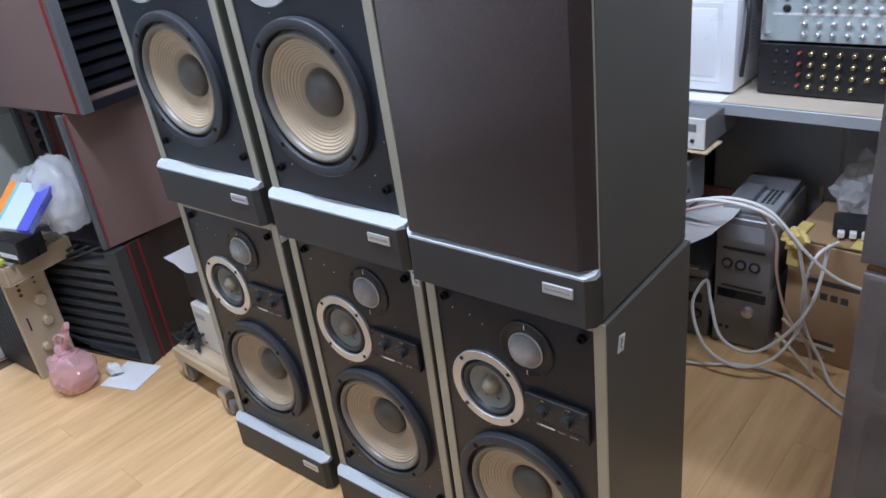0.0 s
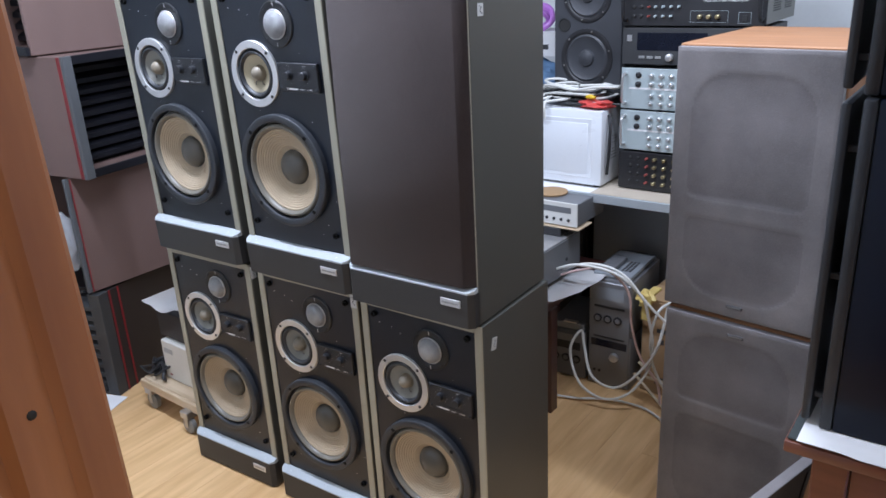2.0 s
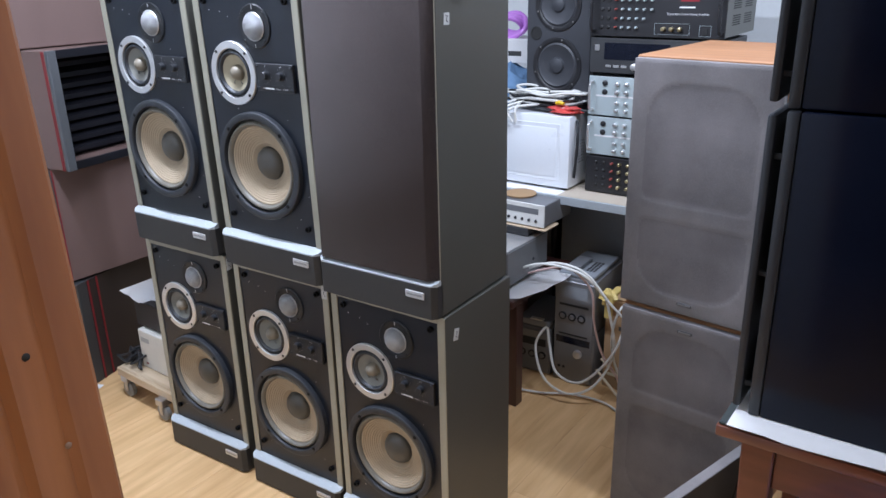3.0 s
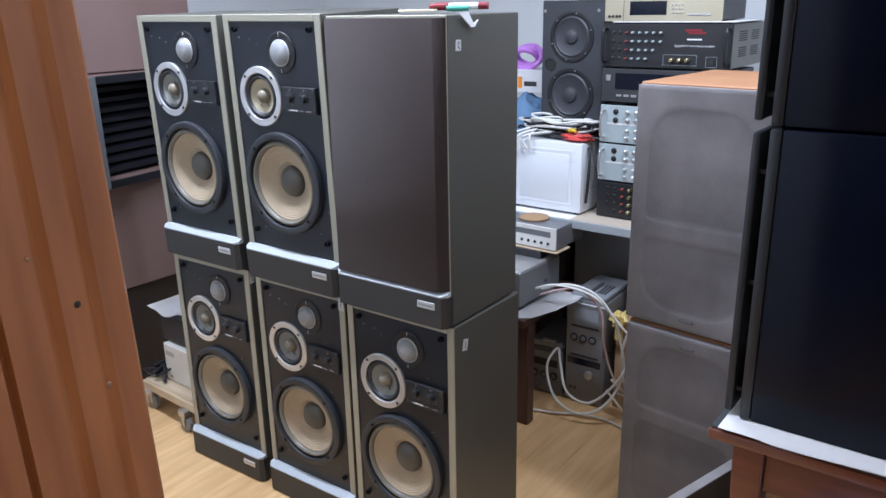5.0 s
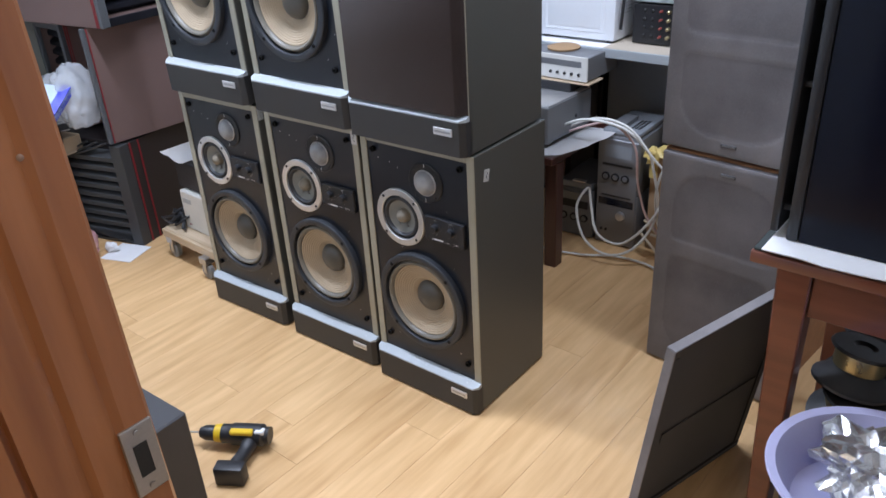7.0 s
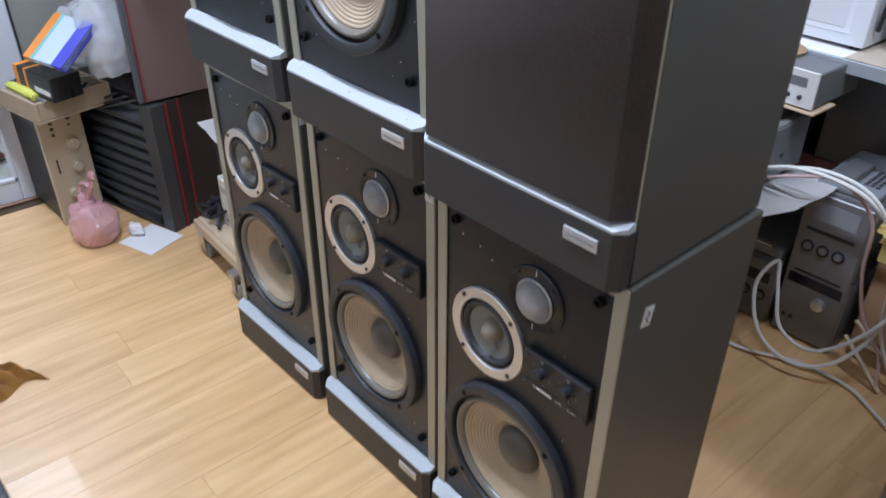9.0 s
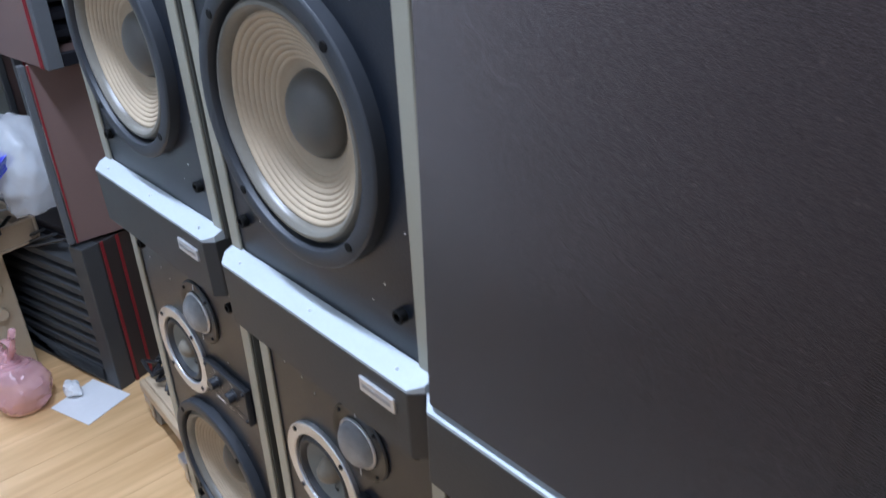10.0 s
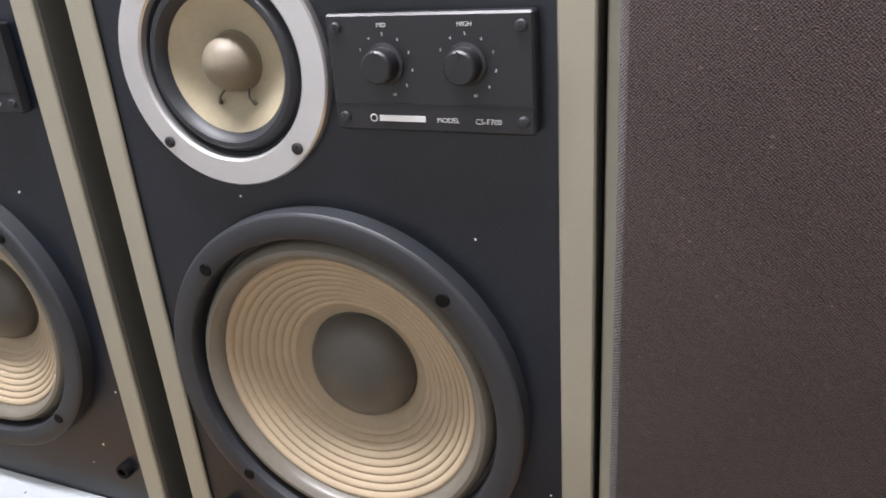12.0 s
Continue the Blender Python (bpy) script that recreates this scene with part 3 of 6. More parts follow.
# west side: white framed glass door, then a fixed grey-green panel with a lever handle
structure("wall_west", box(X0 - 0.14, X0, 0.62, Y1 + 0.12, 0, CEIL_Z, 0), WALL, "plain pale painted wall", "wall")
structure("wall_west_end", box(X0 - 0.14, X0, -3.0, -1.12, 0, CEIL_Z, 0), WALL, "plain pale painted wall", "wall")
structure("wall_lintel", box(X0 - 0.14, X0, -1.12, 0.62, 2.12, CEIL_Z, 0), WALL, "plain pale painted wall over the glass door", "wall")
door = tagged(new("door_1"), "closed white framed glass door to a tiled corridor", "door", "", "structure")
part("stile", box(-2.43, -2.385, -0.275, -0.150, 0.005, 2.12, 0.004), ALU, door)
part("stile", box(-2.43, -2.385, -1.12, -1.00, 0.005, 2.12, 0.004), ALU, door)
part("bottom_rail", box(-2.429, -2.386, -1.0, -0.275, 0.005, 0.085, 0.004), ALU, door)
part("top_rail", box(-2.429, -2.386, -1.0, -0.275, 2.02, 2.12, 0.004), ALU, door)
pane = part("pane", box(-2.412, -2.406, -1.0, -0.275, 0.085, 2.02, 0), GLASS, door, "clear glass pane", 0)
pane.visible_shadow = False
part("glazing_bead", box(-2.387, -2.379, -0.287, -0.275, 0.085, 2.02, 0.002), ALU, door)
part("glazing_bead", box(-2.387, -2.379, -1.0, -0.275, 0.085, 0.097, 0.002), ALU, door)
side = tagged(new("door_2"), "grey-green glossy door leaf with a lever handle behind the cabinets", "door", "", "structure")
part("leaf", box(-2.43, -2.40, -0.142, 0.62, 0.005, 2.12, 0.003), PANELG, side)
part("seal", box(-2.428, -2.392, -0.150, -0.142, 0.005, 2.12, 0.001), SEAL, side, "black rubber seal")
part("rail", box(-2.401, -2.394, -0.135, 0.62, 0.835, 0.850, 0.002), PANELG, side)
lev = part("lever_handle", tube([(-2.395, 0.012, 0.925), (-2.36, 0.012, 0.927), (-2.35, -0.005, 0.932), (-2.35, -0.072, 0.952)], 0.009, 10), STEEL, side, "worn steel lever handle")
part("rose", box(-2.400, -2.388, -0.012, 0.036, 0.86, 0.97, 0.006, 2), STEEL, lev)
structure("threshold", box(X0, -2.375, -1.12, -0.15, 0.0005, 0.006, 0.001), DIRT, "worn reddish threshold strip under the glass door", "threshold")
corridor = structure("corridor_floor", box(-4.4, X0 - 0.001, -3.0, 2.1, -0.06, -0.021, 0), SUBFLOOR, "beige tiled corridor floor beyond the glass door", "floor")
tile_me = bpy.data.meshes.new("tile")
bmt = box(0.001, 0.399, 0.001, 0.399, -0.008, 0.0, 0.001)
bmt.to_mesh(tile_me)
bmt.free()
tile_me.materials.append(TILE)
for i in range(4):
    for j in range(7):
        ob = new("tile", tile_me)
        ob.location = (-2.43 - 0.4 * (i + 1), -1.8 + 0.4 * j, -0.014)
        ob.parent = corridor
structure("corridor_wall", box(-4.5, -4.4, -3.0, 2.1, -0.06, CEIL_Z, 0), WALL, "pale wall across the corridor", "wall")
structure("corridor_ceiling", box(-4.5, -2.6, -3.2, 2.1, CEIL_Z, CEIL_Z + 0.1, 0), CEIL, "white corridor ceiling", "ceiling")

# south side: the doorway that the camera stands in
structure("wall_south", box(X0, 0.44, -1.33, -1.13, 0, CEIL_Z, 0), WALL, "plain pale painted wall beside the doorway", "wall")
structure("wall_south_end", box(1.56, X1, -1.33, -1.13, 0, CEIL_Z, 0), WALL, "plain pale painted wall beside the doorway", "wall")
structure("wall_south_lintel", box(0.44, 1.56, -1.33, -1.13, 2.12, CEIL_Z, 0), WALL, "plain pale painted wall over the doorway", "wall")
# unseen wall, dark so that the gloss black cabinets reflect little
structure("wall_hall", box(X0, X1, -3.12, -3.0, 0, CEIL_Z, 0), HALLW, "unseen dark hall wall, added to close the place and keep reflections dark", "wall")
frame_out = [(0.441, -1.128), (0.484, -1.122), (0.490, -1.127), (0.490, -1.150), (0.487, -1.158), (0.490, -1.166), (0.4905, -1.186), (0.486, -1.193),
             (0.489, -1.200), (0.489, -1.2335), (0.478, -1.2345), (0.478, -1.2405), (0.489, -1.2415), (0.489, -1.335), (0.441, -1.335)]
jamb = tagged(link("door_frame", prism(frame_out, "z", 0.0, 2.11), JAMB, None, "", 20), "reddish brown moulded wooden door frame with a steel strike plate", "door frame", "", "structure")
jamb.matrix_basis = Matrix.Translation((0.490, -1.13, 1.0)) @ pose(0, 0, 0, 0, -3.0, 0) @ Matrix.Translation((-0.490, 1.13, -1.0))
plate = part("strike_plate", box(0.4885, 0.4925, -1.158, -1.126, 0.935, 1.010, 0.0008), STEEL, jamb, "worn steel strike plate")
part("strike_hole", box(0.4915, 0.4932, -1.150, -1.136, 0.955, 0.990, 0), SEAL, plate)
for zz in (0.942, 1.003):
    part("screw", lathe([(0.003, 0.001), (0.0028, 0.0018), (0, 0.002)], 0.4925, zz, 12, "x", cy=-1.143), STEEL, plate)
for yy, zz, r in ((-1.172, 1.352, 0.0035), (-1.158, 1.270, 0.003), (-1.205, 1.402, 0.002)):
    part("dent", lathe([(0, 0.0012), (r * 0.6, 0.001), (r, 0.0)], 0.4900, zz, 10, "x", cy=yy), SEAL if r > 0.0033 else GREYRUB2, jamb)
tagged(link("door_frame_end", prism([(1.512, -1.122), (1.559, -1.122), (1.559, -1.335), (1.512, -1.335)], "z", 0.0, 2.11, 0.003), JAMB, None, "", 20), "reddish brown wooden door frame", "door frame", "", "structure")
tagged(link("door_frame_head", box(0.491, 1.511, -1.335, -1.122, 2.075, 2.115, 0.003), JAMB, None, "", 20), "reddish brown wooden door frame head", "door frame", "", "structure")

# ---- brown cabinets stacked by the west wall ----
BROWN = mat("brown_vinyl", (0.155, 0.098, 0.085), 0.55, 0, 0.14, 2.5, 240, 0.12, stretch=(2.2, 2.2, 0.6))
GREYF = mat("grey_front_frame", (0.085, 0.09, 0.095), 0.5, 0, 0.12, 6, 260, 0.1)
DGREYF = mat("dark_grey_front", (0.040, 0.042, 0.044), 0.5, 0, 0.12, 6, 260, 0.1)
# dark brown, with the shadow behind the floor cabinet's front put into the colour
DBROWN = mat("shaded_dark_brown_vinyl", (0.022, 0.017, 0.017), 0.5, 0, 0.14, 3, 240, 0.12)
RIBS = mat("black_ribbed_foam", (0.0060, 0.0062, 0.0095), 0.55, 0, 0.2, 10, 200, 0.15, spec=0.3)


def open_box(x0, x1, y0, y1, z0, z1, t):
    """A cabinet shell, open towards -y, with walls t thick."""
    bm = bmesh.new()
    rings = [[bm.verts.new(p) for p in ((a, y, c), (b, y, c), (b, y, d), (a, y, d))] for a, b, y, c, d in
             ((x0 + t, x1 - t, y1 - t, z0 + t, z1 - t), (x0 + t, x1 - t, y0, z0 + t, z1 - t), (x0, x1, y0, z0, z1), (x0, x1, y1, z0, z1))]
    for p, q in zip(rings, rings[1:]):
        for i in range(4):
            bm.faces.new((p[i], p[(i + 1) % 4], q[(i + 1) % 4], q[i]))
    bm.faces.new(rings[0]), bm.faces.new(rings[-1])
    bmesh.ops.recalc_face_normals(bm, faces=bm.faces)
    outer = [e for e in bm.edges if all(v in rings[2] or v in rings[3] for v in e.verts)]
    bevel(bm, outer, 0.003)
    return bm


def ribbed_cabinet(m, w, d, h, label, fan=False, ft=0.018, e=0.022, plain=False, near=False):
    """A speaker cabinet: brown body, grey front frame with red pinstripes, a recessed black ribbed front."""
    cb = thing("ribbed_cabinet", m, label, "speaker cabinet", "brown ribbed cabinets")
    if plain:
        # a side panel, top, bottom and a slanting open front with a dark inside
        part("side_panel", prism([(w - 0.016, 0.010), (w, 0), (w, d), (w - 0.016, d)], "z", 0.0, h, 0.001), BROWN, cb, "plain brown side panel")
        part("edge_band", box(w - 0.018, w + 0.001, -0.016, -0.0008, 0.0, h, 0.002), GREYF, cb, "grey front edge band")
        part("pinstripe", box(w - 0.0005, w + 0.0022, 0.002, 0.006, 0.001, h - 0.001, 0), RED, cb, "red pinstripe")
        inner = [(w - 0.0165, 0.012), (w - 0.0165, d), (0.20, d), (0.20, 0.175)]
        part("top_panel", prism(inner, "z", h - 0.016, h - 0.0005, 0.001), BROWN, cb)
        part("bottom_panel", prism(inner, "z", 0.0005, 0.016, 0.001), BROWN, cb)
        part("inner_panel", box(0.20, w - 0.017, d - 0.016, d, 0.0165, h - 0.0165, 0), RIBS, cb)
        part("side_panel", box(0.184, 0.1995, 0.18, d, 0.0005, h - 0.0005, 0.001), BROWN, cb)
        return cb
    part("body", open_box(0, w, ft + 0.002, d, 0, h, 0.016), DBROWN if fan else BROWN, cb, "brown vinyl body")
    bm = bmesh.new()
    for x0, x1, z0, z1 in ((0, e, 0, h),) if near else ((w - e, w, 0, h), (0.0165, w - e, 0, 0.012)) if fan else ((0, e, 0, h), (w - e, w, 0, h), (e, w - e, 0, 0.03), (e, w - e, h - 0.03, h)):
        box(x0, x1, 0.0, ft, z0, z1, 0.002, bm=bm)
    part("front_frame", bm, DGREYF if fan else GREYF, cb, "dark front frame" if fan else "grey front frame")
    if near:
        for z in (0.0005, h - 0.0305):
            part("inner_rail", box(e + 0.001, w - 0.001, 0.004, ft, z, z + 0.03, 0.002), RIBS, cb, "black cloth covered rail")
    for x in (-0.0012,) if near else (-0.0012, w + 0.0012):
        for y in ((ft + 0.003, ft + 0.008, ft + 0.050, ft + 0.055) if fan else (ft + 0.003, ft + 0.012)):
            part("pinstripe", box(x - 0.0012, x + 0.0012, y, y + 0.0032, 0.001, h - 0.001, 0), RED, cb, "red pinstripe")
    n, q = 9, (0.004 if fan else 0.13 if near else 0.045)
    for i in range(n):
        z = 0.034 + (h - 0.068) * i / n
        dz = (h - 0.068) / n
        x1 = w - e if fan else w - 0.0165
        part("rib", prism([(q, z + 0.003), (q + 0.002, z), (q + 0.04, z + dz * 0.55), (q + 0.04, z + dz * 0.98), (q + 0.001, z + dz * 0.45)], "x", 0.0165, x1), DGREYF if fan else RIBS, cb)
    part("inner_panel", box(0.0165, w - 0.0165, q + 0.041, q + 0.046, 0.0165, h - 0.0165, 0), RIBS, cb)
    if fan:
        # stiff cloth folds fanning out over the top edge and along the foot
        for i in range(8):
            a = 0.052 * i
            part("fold", tube([(0.02 + 0.012 * i, -0.010, h - 0.095 + 0.003 * i), (0.04 + a * 0.6, -0.002, h - 0.050), (0.05 + a, 0.020, h + 0.002)], [0.004, 0.008, 0.009], 6, flat=0.5), DGREYF, cb)
        for i in range(5):
            part("fold", tube([(0.10 + 0.03 * i, -0.006, 0.085 - 0.012 * i), (0.22 + 0.03 * i, -0.004, 0.060 - 0.009 * i), (w - e - 0.002, 0.0, 0.050 - 0.009 * i)], [0.004, 0.006, 0.005], 6, flat=0.5), DGREYF, cb)
    return cb


ribbed_cabinet(pose(-2.305, -0.088, 0.0, 0, 0, 16), 0.50, 0.55, 0.448, "brown cabinet with black ribbed front standing on the floor", True, 0.05, 0.055)
ribbed_cabinet(pose(-2.335, 0.058, 0.458, 0, 0, -1), 0.485, 0.60, 0.455, "brown cabinet with an open front stacked on another", plain=True)
ribbed_cabinet(pose(-2.395, 0.10, 0.458, 0, 0, -1), 0.235, 0.35, 0.437, "small brown cabinet with black ribbed front behind the bags")
ribbed_cabinet(pose(-1.745, 0.070, 0.916, 0, 0, 98), 0.42, 0.555, 0.438, "brown cabinet turned sideways on the stack, red pinstripe at its edge", e=0.036, near=True)
ribbed_cabinet(pose(-2.25, 0.040, 1.358, 0, 0, -4), 0.375, 0.60, 0.45, "brown cabinet with grey front on top of the stack", near=True)

# ---- amplifier on its end, tray and clutter by the glass door ----
CREAM = mat("cream_panel", (0.52, 0.44, 0.31), 0.4, 0.2, 0.08, 5, 200, 0.03)
DARKBOX = mat("dark_vented_metal", (0.035, 0.035, 0.036), 0.5, 0.3, 0.3, 7, 60, 0.1)
TRAYW = mat("pale_tray", (0.40, 0.31, 0.21), 0.5, 0, 0.10, 5, 150, 0.05)
amp = thing("amplifier", pose(-2.112, -0.215, 0.0, 0, 0, 4), "cream fronted amplifier standing on its end on the floor", "amplifier")
part("case", box(-0.29, -0.0105, 0.0, 0.13, 0.004, 0.40, 0.003), DARKBOX, amp, "dark metal case")
face = part("front_panel", box(-0.010, 0.006, -0.006, 0.136, 0.0, 0.405, 0.003), CREAM, amp, "cream front panel")
for y, z, r in ((0.088, 0.285, 0.020), (0.085, 0.205, 0.018), (0.050, 0.115, 0.014)):
    part("knob", lathe([(r, 0.006), (r, 0.022), (r * 0.85, 0.025), (0, 0.025)], 0, z, 24, "x", cy=y), CREAM, face, "round cream knob")
for y, z, r in ((0.036, 0.365, 0.006), (0.036, 0.345, 0.006), (0.036, 0.325, 0.006), (0.092, 0.372, 0.008), (0.092, 0.348, 0.004)):
    part("socket", lathe([(r, 0.0055), (r, 0.0075), (r * 0.5, 0.006), (0, 0.006)], 0, z, 14, "x", cy=y), PLASTIC, face)
part("logo_bar", box(0.0058, 0.0066, 0.022, 0.028, 0.19, 0.24, 0), DARKBOX, face)
for i in range(9):
    part("vent_slot", box(-0.25 + 0.025 * i, -0.24 + 0.025 * i, -0.0008, 0.001, 0.08, 0.34, 0), SEAL, amp)

tray = thing("tray", pose(-2.415, -0.315, 0.406, 0, 0, 12), "pale wooden tray full of tools on the amplifier", "tray")
part("bottom", box(0, 0.42, 0, 0.25, 0, 0.008, 0.002), TRAYW, tray)
for b in ((0, 0.42, 0, 0.010), (0, 0.42, 0.240, 0.25)):
    part("side", box(b[0], b[1], b[2], b[3], 0.0082, 0.07, 0.003), TRAYW, tray)
for b in ((0, 0.010), (0.41, 0.42)):
    part("end", box(b[0], b[1], 0.0102, 0.2398, 0.0082, 0.07, 0.003), TRAYW, tray)

YELLOW = mat("lime_plastic", (0.62, 0.62, 0.10), 0.4, 0, 0.08, 10, 200, 0.02)
ORANGE = mat("orange_print", (0.80, 0.26, 0.02), 0.4, 0, 0.06, 10, 200, 0.02)
BLUE = mat("blue_print", (0.03, 0.04, 0.50), 0.35, 0, 0.06, 10, 200, 0.02)
PALEB = mat("pale_blue_print", (0.50, 0.60, 0.74), 0.4, 0, 0.06, 10, 200, 0.02)
TEAL = mat("teal_print", (0.12, 0.45, 0.50), 0.4, 0, 0.06, 10, 200, 0.02)
BLACKP = mat("black_print", (0.02, 0.02, 0.022), 0.3, 0, 0.1, 10, 200, 0.02)
DRED = mat("dull_red_plastic", (0.28, 0.06, 0.05), 0.45, 0, 0.1, 10, 200, 0.02)


def carton(m, dx, dy, dz, label, stripes, name="carton", category="box", base=None):
    """A printed carton: a closed box with coloured bands on top and front."""
    cx = thing(name, m, label, category)
    part("shell", box(0, dx, 0, dy, 0, dz, 0.002), base or BLACKP, cx)
    for a, b, material in stripes:
        part("printed_band", box(dx * a, dx * b, -0.0008, dy + 0.0008, -0.0008 + dz * 0.02, dz + 0.0008, 0.0006), material, cx)
    return cx


carton(pose(-2.17, -0.225, 0.484, 0, 3, 14), 0.20, 0.10, 0.076, "black and orange printed carton lying in the tray", [(0.02, 0.12, ORANGE), (0.30, 0.36, ORANGE)])
part("window", box(0.11, 0.19, -0.0014, -0.0007, 0.018, 0.034, 0), PAPER, bpy.data.objects["carton"])
carton(pose(-2.065, -0.195, 0.590, 36, 0, 16), 0.19, 0.165, 0.022, "white, orange and blue striped packet leaning on a carton", [(0.0, 0.20, ORANGE), (0.20, 0.27, TEAL), (0.74, 1.0, BLUE)], base=PALEB)


def scoop(m, label):
    sc = thing("hand_tool", m, label, "tool")
    part("grip", tube([(0, 0, 0), (0.06, 0.002, 0.004), (0.12, 0.0, 0.004), (0.17, -0.004, 0.0)], [0.018, 0.024, 0.024, 0.017], 12, flat=0.7), YELLOW, sc, "lime yellow grip")
    part("tip", tube([(0.165, -0.004, 0), (0.20, -0.006, 0), (0.23, -0.006, 0)], 0.006, 8), STEEL, sc)


scoop(pose(-2.225, -0.235, 0.475, 0, 0, 12), "lime yellow handled tool lying in the tray")
for i, (x, y, r, l, mt, wd) in enumerate(((-2.27, -0.16, 0.014, 0.14, DRED, "dull red"), (-2.21, -0.12, 0.010, 0.16, PLASTIC, "black"), (-2.30, -0.22, 0.012, 0.12, PLASTIC, "black"), (-2.16, -0.15, 0.016, 0.10, PLASTIC, "black"))):
    ht = thing("screwdriver", pose(x, y, 0.455 + 0.012 * (i % 2), 0, -6, 20 + 35 * i), wd + " handled screwdriver lying in the tray", "screwdriver", "tools in the tray")
    part("grip", tube([(0, 0, 0), (l * 0.2, 0, 0), (l * 0.5, 0, 0)], [r * 0.8, r, r * 0.8], 10), mt, ht)
    part("shaft", tube([(l * 0.5, 0, 0), (l * 0.75, 0, 0), (l, 0, 0)], 0.003, 6), STEEL, ht)


def film_bag_mat(name, color, alpha, rough=0.28):
    m = mat(name, color, rough, 0, 0.06, 12, 90, 0.15, alpha=alpha)
    return m


CLEARBAG = film_bag_mat("clear_plastic_film", (0.86, 0.89, 0.92), 0.34, 0.16)
PINKBAG = film_bag_mat("pink_plastic_film", (0.86, 0.50, 0.54), 0.48, 0.18)


def crumpled(cx, cy, cz, sx, sy, sz, seed, amount=0.22, sub=4, flat=True):
    """A crumpled closed film: a ball pushed in and out by folds, resting flat at its foot."""
    bm = bmesh.new()
    bmesh.ops.create_icosphere(bm, subdivisions=sub, radius=1)
    for v in bm.verts:
        p = v.co + Vector((seed * 3.1, seed * 1.7, seed))
        k = 1 + amount * (noise.noise(p * 1.6) + 0.8 * abs(noise.noise(p * 3.3)) - 0.3 + 0.10 * abs(noise.noise(p * 7.5)))
        q = v.co * k
        if flat:
            q.z = max(q.z, -0.82)
        v.co = Vector((cx + q.x * sx, cy + q.y * sy, cz + q.z * sz))
    return bm


tagged(link("plastic_bag", crumpled(-1.985, 0.015, 0.640, 0.100, 0.090, 0.135, 2, 0.24, 4), CLEARBAG, None, "", 60), "crumpled clear plastic bag stuffed beside the cabinets", "plastic bag")
tagged(link("plastic_bag", crumpled(-2.15, 0.02, 0.605, 0.125, 0.10, 0.115, 5, 0.26, 4), CLEARBAG, None, "", 60), "crumpled clear plastic bag stuffed beside the cabinets", "plastic bag")

pink = thing("pink_bag", pose(-1.945, -0.165, 0.0), "knotted pink plastic bag with contents standing on the floor", "plastic bag")
part("sack", crumpled(0, 0, 0.066, 0.080, 0.078, 0.080, 9, 0.20), PINKBAG, pink, "", 30)
part("contents", lathe([(0, 0.004), (0.055, 0.004), (0.06, 0.02), (0.06, 0.085), (0.05, 0.095), (0, 0.095)], 0, 0, 28, "z"), mat("peach_contents", (0.62, 0.40, 0.30), 0.6), pink)
part("knot", crumpled(-0.01, 0.0, 0.150, 0.022, 0.022, 0.026, 4, 0.5, 3, False), PINKBAG, pink)
part("handle_loop", tube([(-0.012, 0, 0.16), (0.0, 0.01, 0.20), (0.03, 0.02, 0.25), (0.05, 0.02, 0.262), (0.045, 0.01, 0.22), (0.01, 0.0, 0.165)], 0.008, 8, flat=0.5), PINKBAG, pink)
part("handle_loop", tube([(-0.015, 0, 0.155), (-0.03, -0.01, 0.185), (0.0, 0.0, 0.215), (0.035, 0.01, 0.205), (0.0, 0.0, 0.16)], 0.009, 8, flat=0.5), PINKBAG, pink)
part("neck", tube([(0, 0, 0.12), (-0.006, 0, 0.137), (-0.01, 0, 0.152)], [0.045, 0.026, 0.018], 12), PINKBAG, pink)
sheet = box(-0.075, 0.075, -0.07, 0.07, 0.001, 0.003, 0)
bmesh.ops.transform(sheet, matrix=pose(-1.835, -0.03, 0, 0, 0, 20), verts=sheet.verts)
tagged(link("paper_sheet", sheet, PAPER, None, "", 0), "sheet of white paper lying on the floor", "paper")
tagged(link("tissue_wad", crumpled(-1.90, -0.055, 0.022, 0.034, 0.024, 0.022, 12, 0.4, 3), PAPER, None, "", 30), "crumpled white tissue on the floor", "tissue")

shoe = thing("shoe", pose(-2.90, -0.30, -0.014, 0, 0, 25), "dark red slip-on shoe on the corridor tiles", "shoe")
part("sole", tube([(-0.11, 0, 0.008), (0, 0, 0.008), (0.10, 0.004, 0.008)], [0.034, 0.036, 0.040, 0.03], 16, flat=0.22), PLASTIC, shoe)
part("upper", tube([(-0.10, 0, 0.035), (-0.02, 0, 0.036), (0.05, 0.002, 0.032), (0.10, 0.004, 0.020)], [0.030, 0.034, 0.038, 0.028], 16, flat=0.8), DRED, shoe)

